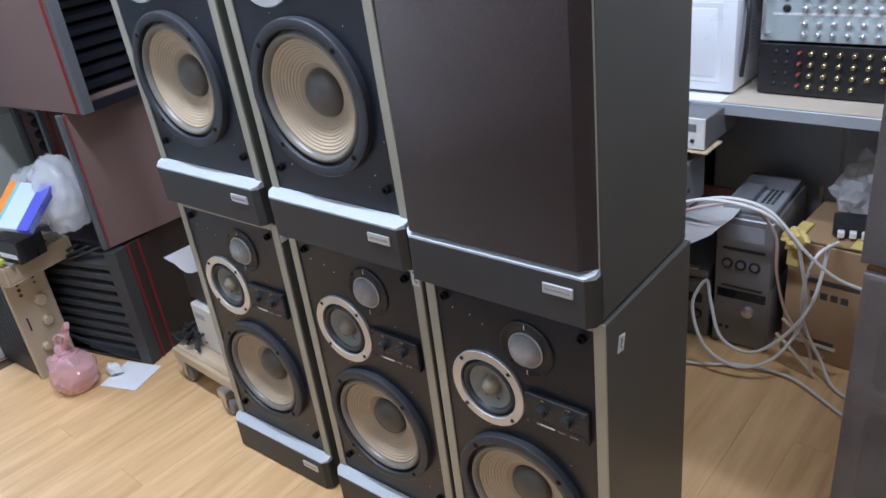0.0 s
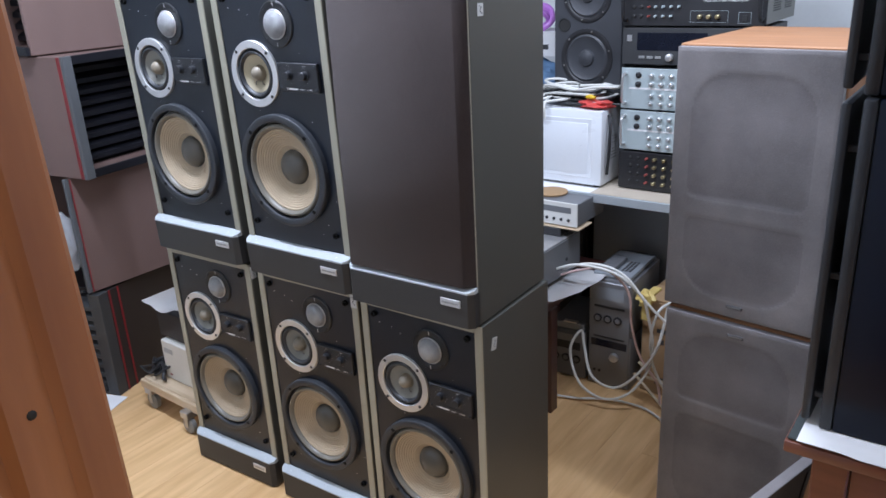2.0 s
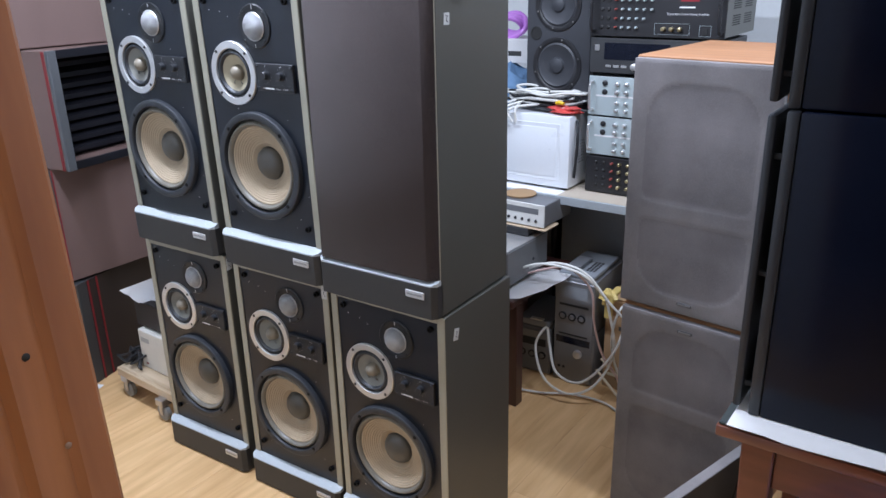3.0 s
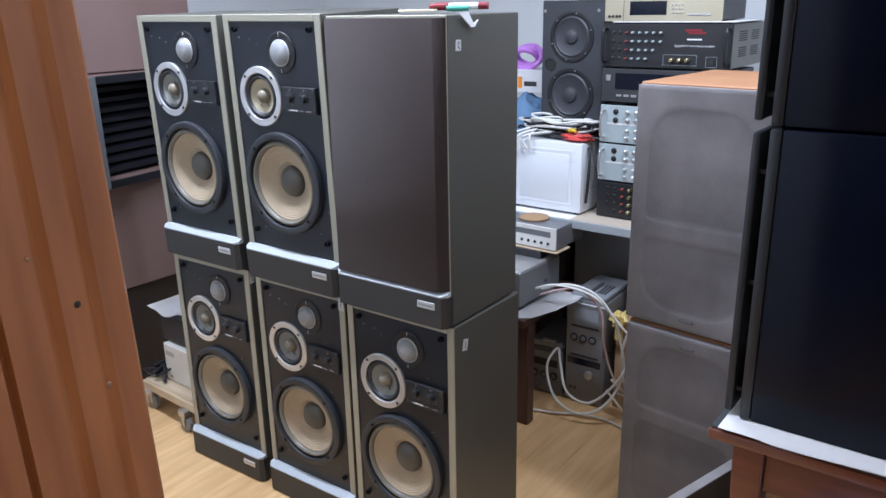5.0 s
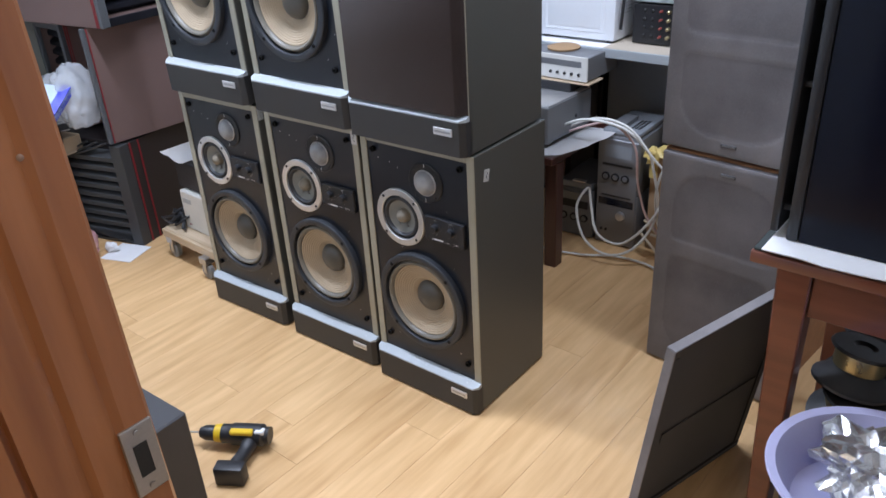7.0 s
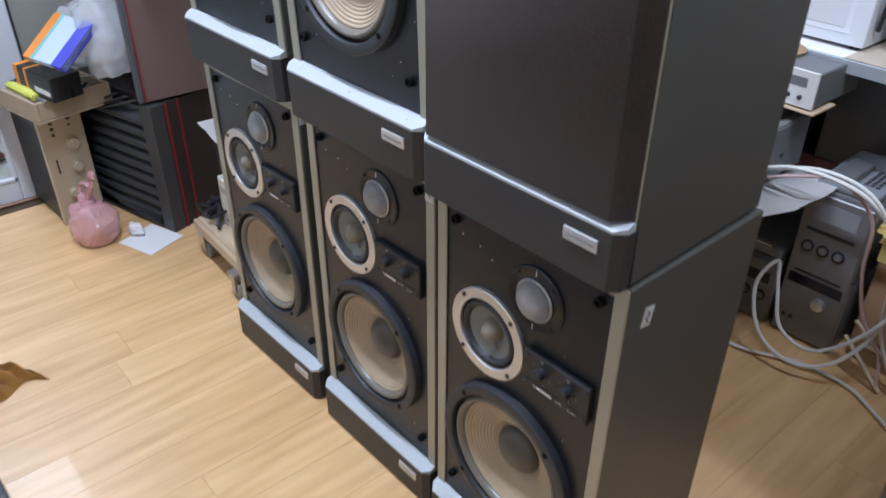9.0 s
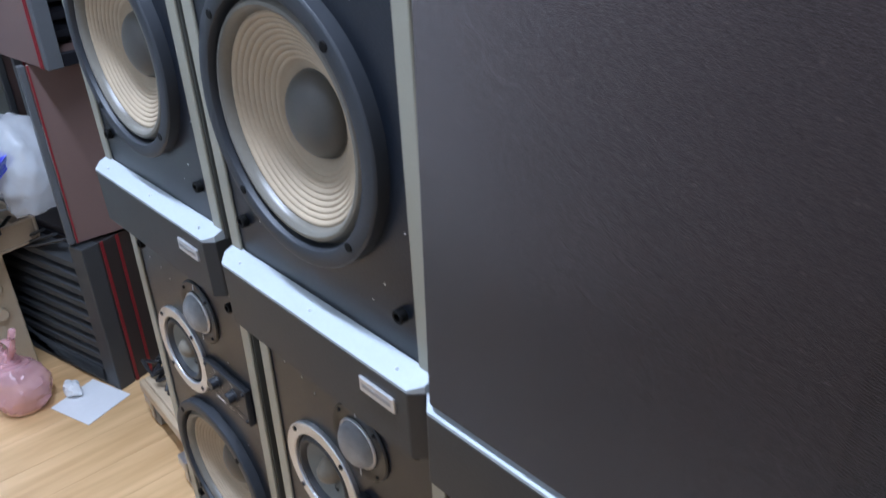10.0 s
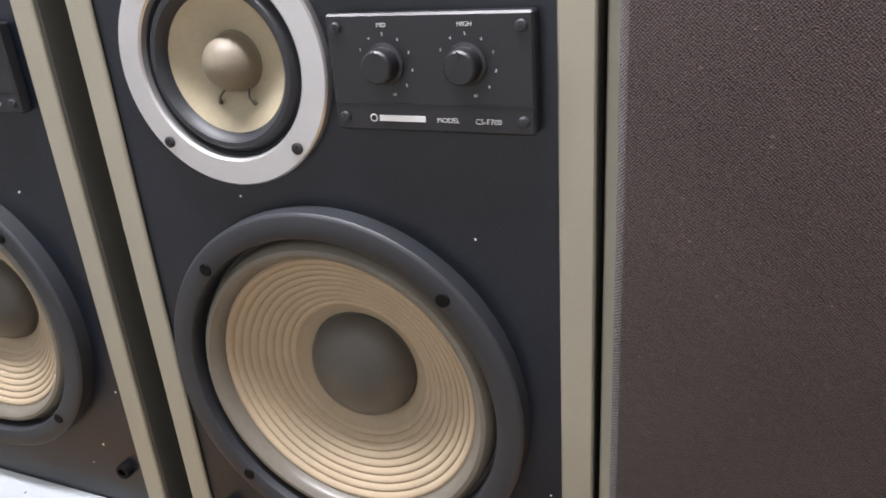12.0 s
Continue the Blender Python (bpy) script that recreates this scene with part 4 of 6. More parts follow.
# ---- wheeled board with boxes beside the stack ----
BOARD = wood_mat("pale_plywood", (0.42, 0.30, 0.18), (0.62, 0.49, 0.34), "x", 0.6, 10, 0.0)
cart = thing("wheeled_board", pose(-1.66, 0.075, 0.0, 0, 0, -2), "low pale plywood board on castors", "dolly")
part("deck", box(0, 0.42, 0, 0.34, 0.098, 0.128, 0.003), BOARD, cart, "pale plywood deck")
part("front_rail", box(0.0, 0.42, -0.016, -0.0005, 0.090, 0.126, 0.003), BOARD, cart)
GREYRUB = mat("grey_wheel_rubber", (0.22, 0.22, 0.21), 0.55)
for x, y in ((0.040, 0.005), (0.314, -0.020), (0.040, 0.30), (0.38, 0.30)):
    ca = part("castor", box(x - 0.022, x + 0.022, y - 0.022, y + 0.022, 0.068, 0.0975, 0.003), STEEL, cart)
    part("wheel", lathe([(0, -0.012), (0.026, -0.012), (0.034, -0.008), (0.034, 0.008), (0.026, 0.012), (0, 0.012)], x, 0.0345, 24, "y", cy=y), GREYRUB, ca, "grey castor wheel")
    part("fork", box(x - 0.006, x + 0.012, y - 0.018, y - 0.0135, 0.03, 0.07, 0.001), STEEL, ca)
wb = thing("white_device", pose(-1.575, 0.125, 0.1285, 0, 0, -2), "cream white electronic device on the wheeled board", "device")
part("case", box(0, 0.25, 0, 0.22, 0, 0.165, 0.004), mat("cream_white_case", (0.62, 0.60, 0.54), 0.45), wb)
part("label_plate", box(0.015, 0.07, -0.001, 0.001, 0.115, 0.135, 0), mat("grey_label", (0.35, 0.35, 0.34), 0.5), wb)
part("lamp", box(0.03, 0.045, -0.001, 0.001, 0.02, 0.026, 0), RED, wb)
bb = thing("black_device", pose(-1.60, 0.145, 0.294, 0, 0, -2), "black electronic device stacked on the white one", "device")
part("case", box(0, 0.26, 0, 0.22, 0.004, 0.115, 0.004), PLASTIC, bb)
for x in (0.03, 0.23):
    part("foot", lathe([(0, 0), (0.012, 0), (0.012, 0.005)], x, 0, 12, "z", cy=0.03), PLASTIC, bb)
curl = bmesh.new()
rows = [[curl.verts.new((-1.655 + 0.24 * i / 8, 0.125 + 0.16 * j / 4, 0.4095 + 0.022 + 0.018 * math.cos(i * 0.8) - (0.012 if i < 2 else 0))) for i in range(9)] for j in range(5)]
for j in range(4):
    for i in range(8):
        curl.faces.new((rows[j][i], rows[j][i + 1], rows[j + 1][i + 1], rows[j + 1][i]))
bmesh.ops.solidify(curl, geom=curl.faces[:], thickness=0.0015)
tagged(link("paper_sheet", curl, PAPER, None, "", 60), "curled white paper lying on the black device", "paper")
tagged(link("headphone_band", tube([(-1.61, 0.315, 0.41), (-1.60, 0.30, 0.48), (-1.54, 0.28, 0.56), (-1.46, 0.26, 0.61)], [0.026, 0.032, 0.032, 0.030], 14), mat("grey_rubber_hose", (0.16, 0.17, 0.18), 0.45), None, "", 40), "thick grey hose rising behind the devices", "hose")
for k in range(6):
    r = random.Random(30 + k)
    pts = [(-1.66 + 0.10 * i / 5 + r.uniform(-0.03, 0.03), 0.10 + r.uniform(-0.02, 0.06), 0.14 + r.uniform(0, 0.05)) for i in range(6)]
    tagged(link("cable", tube(pts, 0.005, 6), PLASTIC, None, "", 40), "black cable tangled on the wheeled board", "cable", "tangled cables")

# ---- things on the floor in front ----
CLOTH = mat("ochre_cloth", (0.46, 0.225, 0.045), 0.9, 0, 0.2, 10, 300, 0.4, sheen=0.3)
cl = bmesh.new()
n1, n2 = 36, 22
grid = []
for j in range(n2 + 1):
    row = []
    for i in range(n1 + 1):
        u, v = i / n1, j / n2
        x = -1.64 + 0.29 * u + 0.02 * math.sin(7 * v)
        y = -0.88 + 0.22 * u + 0.15 * v + 0.012 * math.sin(9 * u)
        p = Vector((x * 6, y * 6, 3.3))
        fall = min(1, 6 * min(u, 1 - u, v, 1 - v))
        z = 0.003 + fall * (0.036 * abs(noise.noise(p * 1.5)) + 0.030 * abs(math.sin(15 * (v + 0.30 * u) + 4 * noise.noise(p * 0.5))))
        row.append(cl.verts.new((x, y, z)))
    grid.append(row)
for j in range(n2):
    for i in range(n1):
        cl.faces.new((grid[j][i], grid[j][i + 1], grid[j + 1][i + 1], grid[j + 1][i]))
bmesh.ops.solidify(cl, geom=cl.faces[:], thickness=0.0025)
tagged(link("cloth", cl, CLOTH, None, "", 60), "rumpled ochre cloth lying on the floor", "cloth")

lying = thing("lying_speaker", pose(-1.24, -0.712, 0.0, 0, 0, 2.2), "dark grey tower speaker lying on its side on the floor", "loudspeaker")
DGREY = mat("dark_grey_vinyl", (0.035, 0.034, 0.036), 0.55, 0, 0.15, 5, 260, 0.15)
part("cabinet_body", box(0.02, 0.885, -0.24, 0, 0.0, 0.30, 0.004), DGREY, lying)
part("front_grille", box(-0.002, 0.0195, -0.235, -0.005, 0.005, 0.295, 0.005), GREYF, lying, "grey front grille")

DYEL = mat("yellow_tool_plastic", (0.70, 0.45, 0.02), 0.4, 0, 0.08, 10, 200, 0.02)
drill = thing("cordless_drill", pose(-0.565, -0.552, 0.042, 0, 0, 32), "black and yellow cordless drill lying on the floor", "drill")
part("bit", lathe([(0, -0.05), (0.0025, -0.045), (0.0025, 0.01)], 0, 0, 8, "x"), STEEL, drill)
part("chuck", lathe([(0.006, 0.0), (0.014, 0.004), (0.021, 0.02), (0.022, 0.045), (0.019, 0.05), (0, 0.05)], 0, 0, 20, "x"), PLASTIC, drill, "black chuck")
part("collar", lathe([(0.0, 0.05), (0.025, 0.05), (0.026, 0.07), (0.0, 0.07)], 0, 0, 20, "x"), DYEL, drill, "yellow torque collar")
part("motor_housing", tube([(0.07, 0, 0), (0.11, 0, 0), (0.17, 0, 0), (0.205, 0, 0)], [0.027, 0.031, 0.031, 0.024], 16), PLASTIC, drill)
part("badge", box(0.10, 0.165, -0.028, -0.008, 0.016, 0.030, 0.003), DYEL, drill)
part("badge", box(0.168, 0.195, -0.022, 0.0, 0.014, 0.028, 0.003), PAPER, drill)
part("grip", tube([(0.155, 0.0, -0.005), (0.150, -0.06, -0.012), (0.140, -0.115, -0.014)], [0.022, 0.019, 0.02], 12), PLASTIC, drill)
part("battery", box(0.10, 0.18, -0.155, -0.115, -0.041, 0.016, 0.006, 2), PLASTIC, drill)


# ---- equipment shelf on the north side ----
SHELF = mat("grey_shelf_metal", (0.42, 0.46, 0.48), 0.45, 0.3, 0.08, 5, 150, 0.03)
GREYCAB = mat("grey_cabinet_metal", (0.28, 0.31, 0.34), 0.42, 0.2, 0.1, 4, 120, 0.03)
WHITE = mat("white_enamel", (0.74, 0.77, 0.80), 0.3, 0, 0.04, 5, 150, 0.02)
DKGREY = mat("dark_grey_metal", (0.055, 0.057, 0.06), 0.45, 0.3, 0.12, 6, 200, 0.05)
PALEFACE = mat("pale_blue_grey_panel", (0.48, 0.56, 0.57), 0.38, 0.3, 0.08, 6, 200, 0.03)
GOLDFACE = mat("champagne_panel", (0.52, 0.47, 0.34), 0.35, 0.45, 0.06, 6, 200, 0.03)
DISPLAY = mat("dark_display", (0.010, 0.012, 0.02), 0.12, 0, 0.1, 6, 200, 0.0)
PALEBOARD = mat("pale_board", (0.50, 0.43, 0.34), 0.7, 0, 0.1, 6, 120, 0.1)
CARD = mat("brown_cardboard", (0.33, 0.21, 0.11), 0.8, 0, 0.12, 6, 120, 0.15)
TAPE = mat("yellow_tape", (0.62, 0.47, 0.16), 0.5, 0, 0.15, 12, 120, 0.1)
CABLEW = mat("white_cable", (0.66, 0.66, 0.62), 0.45, 0, 0.06, 20, 200, 0.02)
CABLEP = mat("pinkish_cable", (0.62, 0.45, 0.42), 0.45, 0, 0.06, 20, 200, 0.02)
PALESILVER = mat("pale_silver_panel", (0.66, 0.65, 0.61), 0.4, 0.1, 0.05, 8, 200, 0.02)
MINI = mat("silver_plastic", (0.20, 0.205, 0.215), 0.4, 0.4, 0.08, 8, 200, 0.03)
MINILID = mat("smoky_plastic", (0.25, 0.27, 0.29), 0.15, 0.1, 0.08, 8, 200, 0.02)
DARKWOOD = wood_mat("dark_red_wood", (0.030, 0.010, 0.009), (0.060, 0.019, 0.016), "z", 0.35, 10, 0.3)
GOLDM = mat("zinc_gold_metal", (0.52, 0.44, 0.25), 0.3, 0.85, 0.12, 12, 120, 0.05)

shelf = thing("shelf_rack", pose(0, 0, 0), "grey metal shelf rack holding audio equipment", "shelf")
part("board", box(-1.30, 1.05, 1.20, 1.90, 0.738, 0.758, 0.002), SHELF, shelf)
part("edge_strip", box(-1.30, 1.05, 1.190, 1.1998, 0.728, 0.762, 0.002), SHELF, shelf)
for x in (-1.29, 1.01):
    for y in (1.21, 1.86):
        part("post", box(x, x + 0.035, y, y + 0.035, 0, 0.7375, 0.002), SHELF, shelf)
# dark block added for the deep shade under the shelf; its doors are invented
SHADEBLK = mat("shade_block_black", (0.012, 0.012, 0.016), 0.5, 0, 0.2, 5, 150, 0.05)
bc = thing("black_cabinet", pose(-0.98, 1.47, 0.0), "added dark block filling the deep shade under the shelf", "cabinet")
part("carcass", box(0, 0.54, 0.006, 0.40, 0, 0.72, 0.003), SHADEBLK, bc)
for x in (0.012, 0.276):
    leaf = part("door", box(x, x + 0.252, -0.012, 0.0055, 0.02, 0.70, 0.003), SHADEBLK, bc)
    part("handle", box(x + 0.12, x + 0.132, -0.026, -0.0125, 0.36, 0.44, 0.003), PLASTIC, leaf)
gc = thing("metal_cabinet", pose(-0.42, 1.48, 0.0), "grey metal cabinet under the shelf board", "cabinet")
part("carcass", box(0, 0.40, 0.006, 0.40, 0, 0.72, 0.003), GREYCAB, gc)
part("door_panel", box(0.012, 0.388, -0.006, 0.0055, 0.02, 0.70, 0.003), GREYCAB, gc)
part("handle", box(0.34, 0.352, -0.020, -0.0065, 0.34, 0.44, 0.003), STEEL, gc)
for i, (x0, x1, y0, y1, rz) in enumerate(((-0.62, -0.20, 1.195, 1.55, 1.5), (-0.30, 0.26, 1.192, 1.60, -1))):
    bm = box(x0, x1, y0, y1, 0.7585 + 0.002 * i, 0.7600 + 0.002 * i, 0)
    tagged(link("paper_sheet", bm, PAPER if i == 0 else PALEBOARD, None, "", 0), "white paper lining on the shelf" if i == 0 else "pale board lining on the shelf", "paper")

mw = thing("microwave", pose(-0.628, 1.262, 0.7625, 0, 0, 0), "white microwave oven seen from its plain side on the shelf", "microwave")
part("case", box(0, 0.34, 0, 0.30, 0.008, 0.292, 0.006, 2), WHITE, mw)
part("embossed_panel", box(0.055, 0.285, -0.004, 0.001, 0.05, 0.245, 0.0035, 2), WHITE, mw)
part("embossed_rim", box(0.040, 0.300, -0.002, 0.0012, 0.035, 0.262, 0.0018), WHITE, mw)
for x in (0.03, 0.31):
    part("foot", lathe([(0, 0), (0.014, 0), (0.014, 0.009)], x, 0, 12, "z", cy=0.03), PLASTIC, mw)
for i in range(8):
    for j in range(5):
        part("vent_hole", lathe([(0, 0.3405), (0.0032, 0.3405)], 0, 0.10 + 0.012 * i, 8, "x", cy=0.07 + 0.014 * j), SEAL, mw)
part("power_cord", tube([(0.345, 0.05, 0.27), (0.36, 0.03, 0.24), (0.362, 0.02, 0.15), (0.35, 0.03, 0.05)], 0.006, 8), PLASTIC, mw, "black power cord")

# cables heaped on the microwave
for k in range(22):
    r = random.Random(60 + k)
    white = k % 3 == 0
    cx, cy, z = -0.44 + r.uniform(-0.05, 0.06), 1.36 + r.uniform(-0.03, 0.03), 1.070 + 0.0022 * k + (0.02 if white else 0)
    rx, ry, a0 = r.uniform(0.09, 0.16), r.uniform(0.04, 0.07), r.uniform(0, 6)
    pts = [(cx + rx * math.cos(a0 + 0.62 * i) * (1 + 0.1 * r.uniform(-1, 1)), cy + ry * math.sin(a0 + 0.62 * i), z + r.uniform(-0.006, 0.010)) for i in range(11)]
    if white and k < 12:
        pts += [(cx - 0.06 - 0.01 * k, 1.245, 1.075), (cx - 0.055 - 0.01 * k, 1.235, 1.02)]
    tagged(link("cable", tube(pts, 0.0055 if white else 0.0045, 6), CABLEW if white else PLASTIC, None, "", 40), ("white" if white else "black") + " coiled cable heaped on the microwave", "cable", "cables on the microwave")
REDFILM = film_bag_mat("red_plastic_film", (0.75, 0.10, 0.09), 0.85)
tagged(link("red_wrapper", crumpled(-0.33, 1.31, 1.073, 0.075, 0.04, 0.018, 21, 0.5, 3), REDFILM, None, "", 30), "crumpled red plastic wrapper under the cables", "wrapper")
tagged(link("yellow_plug", tube([(-0.36, 1.285, 1.10), (-0.345, 1.282, 1.103), (-0.325, 1.28, 1.10)], [0.008, 0.009, 0.006], 10), DYEL, None, "", 40), "small yellow cable plug among the cables", "plug")


def rack_unit(z, h, face, label, name="mixer", y=1.305, d=0.30, w=0.482):
    u = thing(name, pose(-0.236, y, z), label, name.replace("_", " "), "stacked rack units")
    part("case", box(0.004, w - 0.004, 0.0065, d, 0.003, h - 0.003, 0.003), DKGREY, u)
    part("front_panel", box(0, w, 0, 0.006, 0, h - 0.002, 0.0015), face, u)
    return u


def dots(u, xs, zs, r, material, depth=0.016, name="knob"):
    for x in xs:
        for z in zs:
            part(name, lathe([(r, 0.0), (r * 0.95, -depth), (r * 0.6, -depth - 0.002), (0, -depth - 0.002)], x, z, 12), material, u)


u = rack_unit(0.7665, 0.142, PLASTIC, "black mixing amplifier with rows of gold and red knobs", "mixing_amplifier")
for i in range(4):
    part("strip_outline", box(0.03, 0.40, -0.0006, 0.0004, 0.016 + 0.031 * i, 0.0168 + 0.031 * i, 0), WFRAME, u)
    dots(u, [0.11], [0.030 + 0.030 * i], 0.0045, DRED)
    dots(u, [0.14 + 0.036 * k for k in range(6 - (i == 0) * 2)], [0.030 + 0.030 * i], 0.0065, GOLDM)
    dots(u, [0.045, 0.075], [0.030 + 0.030 * i], 0.006, SEAL, 0.003, "socket")
for z in (0.915, 1.066):
    u = rack_unit(z, 0.146, PALEFACE, "pale blue-grey mixing amplifier with chrome knobs", "mixing_amplifier")
    part("rack_handle", tube([(0.018, 0, 0.02), (0.018, -0.03, 0.03), (0.018, -0.03, 0.115), (0.018, 0, 0.125)], 0.005, 8), SILVER, u, "chrome handle")
    part("rack_handle", tube([(0.464, 0, 0.02), (0.464, -0.03, 0.03), (0.464, -0.03, 0.115), (0.464, 0, 0.125)], 0.005, 8), SILVER, u, "chrome handle")
    part("printed_band", box(0.03, 0.45, -0.0006, 0.0004, 0.070, 0.076, 0), INK, u)
    dots(u, [0.065], [0.120, 0.088], 0.011, PLASTIC, 0.004, "socket")
    dots(u, [0.115 + 0.036 * k for k in range(7)], [0.120, 0.090], 0.0075, SILVER)
    dots(u, [0.115 + 0.036 * k for k in range(9)], [0.050, 0.022], 0.0065, SILVER)
u = rack_unit(1.224, 0.126, DKGREY, "dark grey tuner with a long display", "tuner")
part("display", box(0.055, 0.30, -0.0006, 0.0004, 0.048, 0.108, 0), DISPLAY, u)
part("power_button", box(0.018, 0.036, -0.004, 0.0005, 0.078, 0.100, 0.001), SILVER, u)
for x in (0.062, 0.092, 0.122):
    part("button", box(x, x + 0.022, -0.003, 0.0005, 0.020, 0.029, 0.001), SILVER, u)
dots(u, [0.175], [0.026], 0.013, SILVER)
SIDEGREY = mat("olive_grey_metal", (0.21, 0.21, 0.19), 0.45, 0.2, 0.1, 6, 200, 0.04)
u = rack_unit(1.355, 0.160, PLASTIC, "black karaoke mixing amplifier with rows of small knobs", "karaoke_amplifier", d=0.36)
side_panel = part("side_panel", box(0.4785, 0.4815, 0.0065, 0.36, 0.004, 0.155, 0.001), SIDEGREY, u, "olive grey vented side panel")
for y in (0.075, 0.215):
    for z in (0.040, 0.095):
        for i in range(5):
            part("vent_slot", box(0.4808, 0.4820, y, y + 0.09, z + 0.0075 * i, z + 0.0040 + 0.0075 * i, 0), SEAL, side_panel)
for x in (0.012, 0.47):
    part("rack_handle", tube([(x, 0, 0.02), (x, -0.03, 0.03), (x, -0.03, 0.128), (x, 0, 0.138)], 0.006, 8), PLASTIC, u, "black handle")
for i, n in enumerate((3, 4, 5, 5)):
    z = 0.032 + 0.031 * i
    dots(u, [0.118 + 0.027 * k for k in range(n)], [z], 0.0046, PALEFACE, 0.012)
    dots(u, [0.095], [z], 0.0035, DRED)
    dots(u, [0.04, 0.065], [z], 0.007, SEAL, 0.003, "socket")
    part("strip_outline", box(0.026, 0.245 if i > 1 else 0.215, -0.0006, 0.0004, z + 0.0145, z + 0.0152, 0), WFRAME, u)
dots(u, [0.272 + 0.029 * k for k in range(3)], [0.030], 0.0075, GOLDM)
for a, b, z in ((0.238, 0.362, 0.0480), (0.238, 0.362, 0.0110), (0.395, 0.435, 0.0430), (0.395, 0.435, 0.0080)):
    part("outline_bar", box(a, b, -0.0006, 0.0004, z, z + 0.0008, 0), PALEFACE, u)
for a, z0, z1 in ((0.238, 0.0118, 0.0480), (0.3612, 0.0118, 0.0480), (0.395, 0.0088, 0.0430), (0.4342, 0.0088, 0.0430)):
    part("outline_bar", box(a, a + 0.0008, -0.0006, 0.0004, z0, z1, 0), PALEFACE, u)
part("switch", box(0.408, 0.424, -0.004, 0.0004, 0.014, 0.034, 0.001), SEAL, u)
for a, b, z, mt in ((0.315, 0.375, 0.130, RED), (0.325, 0.388, 0.121, RED), (0.322, 0.376, 0.100, INK)):
    part("print_bar", box(a, b, -0.0006, 0.0004, z, z + (0.007 if mt is RED else 0.005), 0), mt, u)
part("lettering", lettering("Digital Echo Power Mixing Amplifier", 0.0098, pose(0.352, -0.0008, 0.080) @ FACING), INK, u)
sheet2 = box(-0.20, 0.26, 1.30, 1.62, 1.5155, 1.5190, 0.001)
tagged(link("plastic_film", sheet2, PAPER, None, "", 0), "thin white packing sheet between two devices", "packing sheet")
u = rack_unit(1.5195, 0.085, GOLDFACE, "champagne coloured disc player on top of the stack", "disc_player", d=0.27, w=0.44)
part("display", box(0.10, 0.24, -0.0006, 0.0004, 0.022, 0.070, 0), DISPLAY, u)
dots(u, [0.262 + 0.012 * k for k in range(4)], [0.030, 0.044, 0.058], 0.0035, SILVER, 0.003, "button")
dots(u, [0.02, 0.034, 0.05, 0.062], [0.018], 0.005, PLASTIC, 0.004, "socket")
part("tray_slot", box(0.315, 0.40, -0.003, 0.0005, 0.020, 0.026, 0.001), SILVER, u)
part("joint", box(0.075, 0.0765, -0.0008, 0.0004, 0.002, 0.080, 0), DKGREY, u)


bs = thing("bookshelf_speaker", pose(-0.565, 1.400, 1.058, 0, 0, -3), "black two-way speaker standing on the microwave", "loudspeaker")
SPKB = mat("dark_speaker_baffle", (0.045, 0.048, 0.055), 0.5, 0, 0.15, 8, 260, 0.1)
part("cabinet", box(0, 0.300, 0.0105, 0.15, 0, 0.54, 0.004), DKGREY, bs)
part("baffle", box(0.008, 0.292, 0.0, 0.010, 0.008, 0.532, 0.003), SPKB, bs)
for z, r in ((0.170, 0.108), (0.400, 0.100)):
    part("driver_ring", lathe([(r, 0.001), (r, -0.004), (r * 0.88, -0.006), (r * 0.83, -0.004), (r * 0.80, 0.0005)], 0.148, z, 48), PLASTIC, bs, "black driver ring")
    part("driver_cone", lathe([(r * 0.82, -0.001), (r * 0.74, -0.006), (r * 0.66, -0.001), (r * 0.30, -0.0006), (r * 0.26, -0.008), (r * 0.12, -0.013), (0, -0.014)], 0.148, z, 40), SPKB, bs, "dark grey cone")
    for i in range(6):
        a = i * math.pi / 3 + 0.3
        part("screw", lathe([(0.004, -0.005), (0.003, -0.0075), (0, -0.0075)], 0.148 + r * 0.92 * math.cos(a), z + r * 0.92 * math.sin(a), 8), STEEL, bs)
part("port", lathe([(0.026, 0.0), (0.026, -0.003), (0.021, -0.003), (0.020, -0.0004), (0, -0.0004)], 0.050, 0.290, 24), SEAL, bs, "black bass port")
for x in (0.02, 0.265):
    part("screw", lathe([(0.007, 0.0), (0.006, -0.002), (0, -0.002)], x, 0.500, 12), STEEL, bs)
tagged(link("plastic_film", crumpled(-0.40, 1.47, 1.606, 0.15, 0.07, 0.014, 33, 0.4, 3), CLEARBAG, None, "", 30), "crumpled clear film lying on the black speaker", "plastic film")

# things behind the stack's right end: carton, blue cloth bag and a coil of purple hose
BLUEC = mat("blue_cloth", (0.12, 0.22, 0.36), 0.85, 0, 0.25, 14, 200, 0.3)
PURPLE = mat("purple_hose", (0.50, 0.20, 0.62), 0.4, 0, 0.08, 12, 200, 0.02)
tagged(link("blue_bag", crumpled(-0.72, 1.52, 0.96, 0.15, 0.12, 0.245, 14, 0.25), BLUEC, None, "", 40), "blue woven bag stuffed behind the microwave", "bag")
bx = thing("small_carton", pose(-0.83, 1.50, 1.21, 0, 0, 6), "white printed carton with a dark bar, holding a coiled hose", "box")
part("shell", box(0, 0.22, 0, 0.18, 0, 0.10, 0.002), mat("white_card", (0.66, 0.66, 0.66), 0.6), bx)
part("print_bar", box(0.12, 0.18, -0.0008, 0.0005, 0.03, 0.05, 0), DKGREY, bx)
part("print_bar", box(0.09, 0.11, -0.0008, 0.0005, 0.02, 0.07, 0), ORANGE, bx)
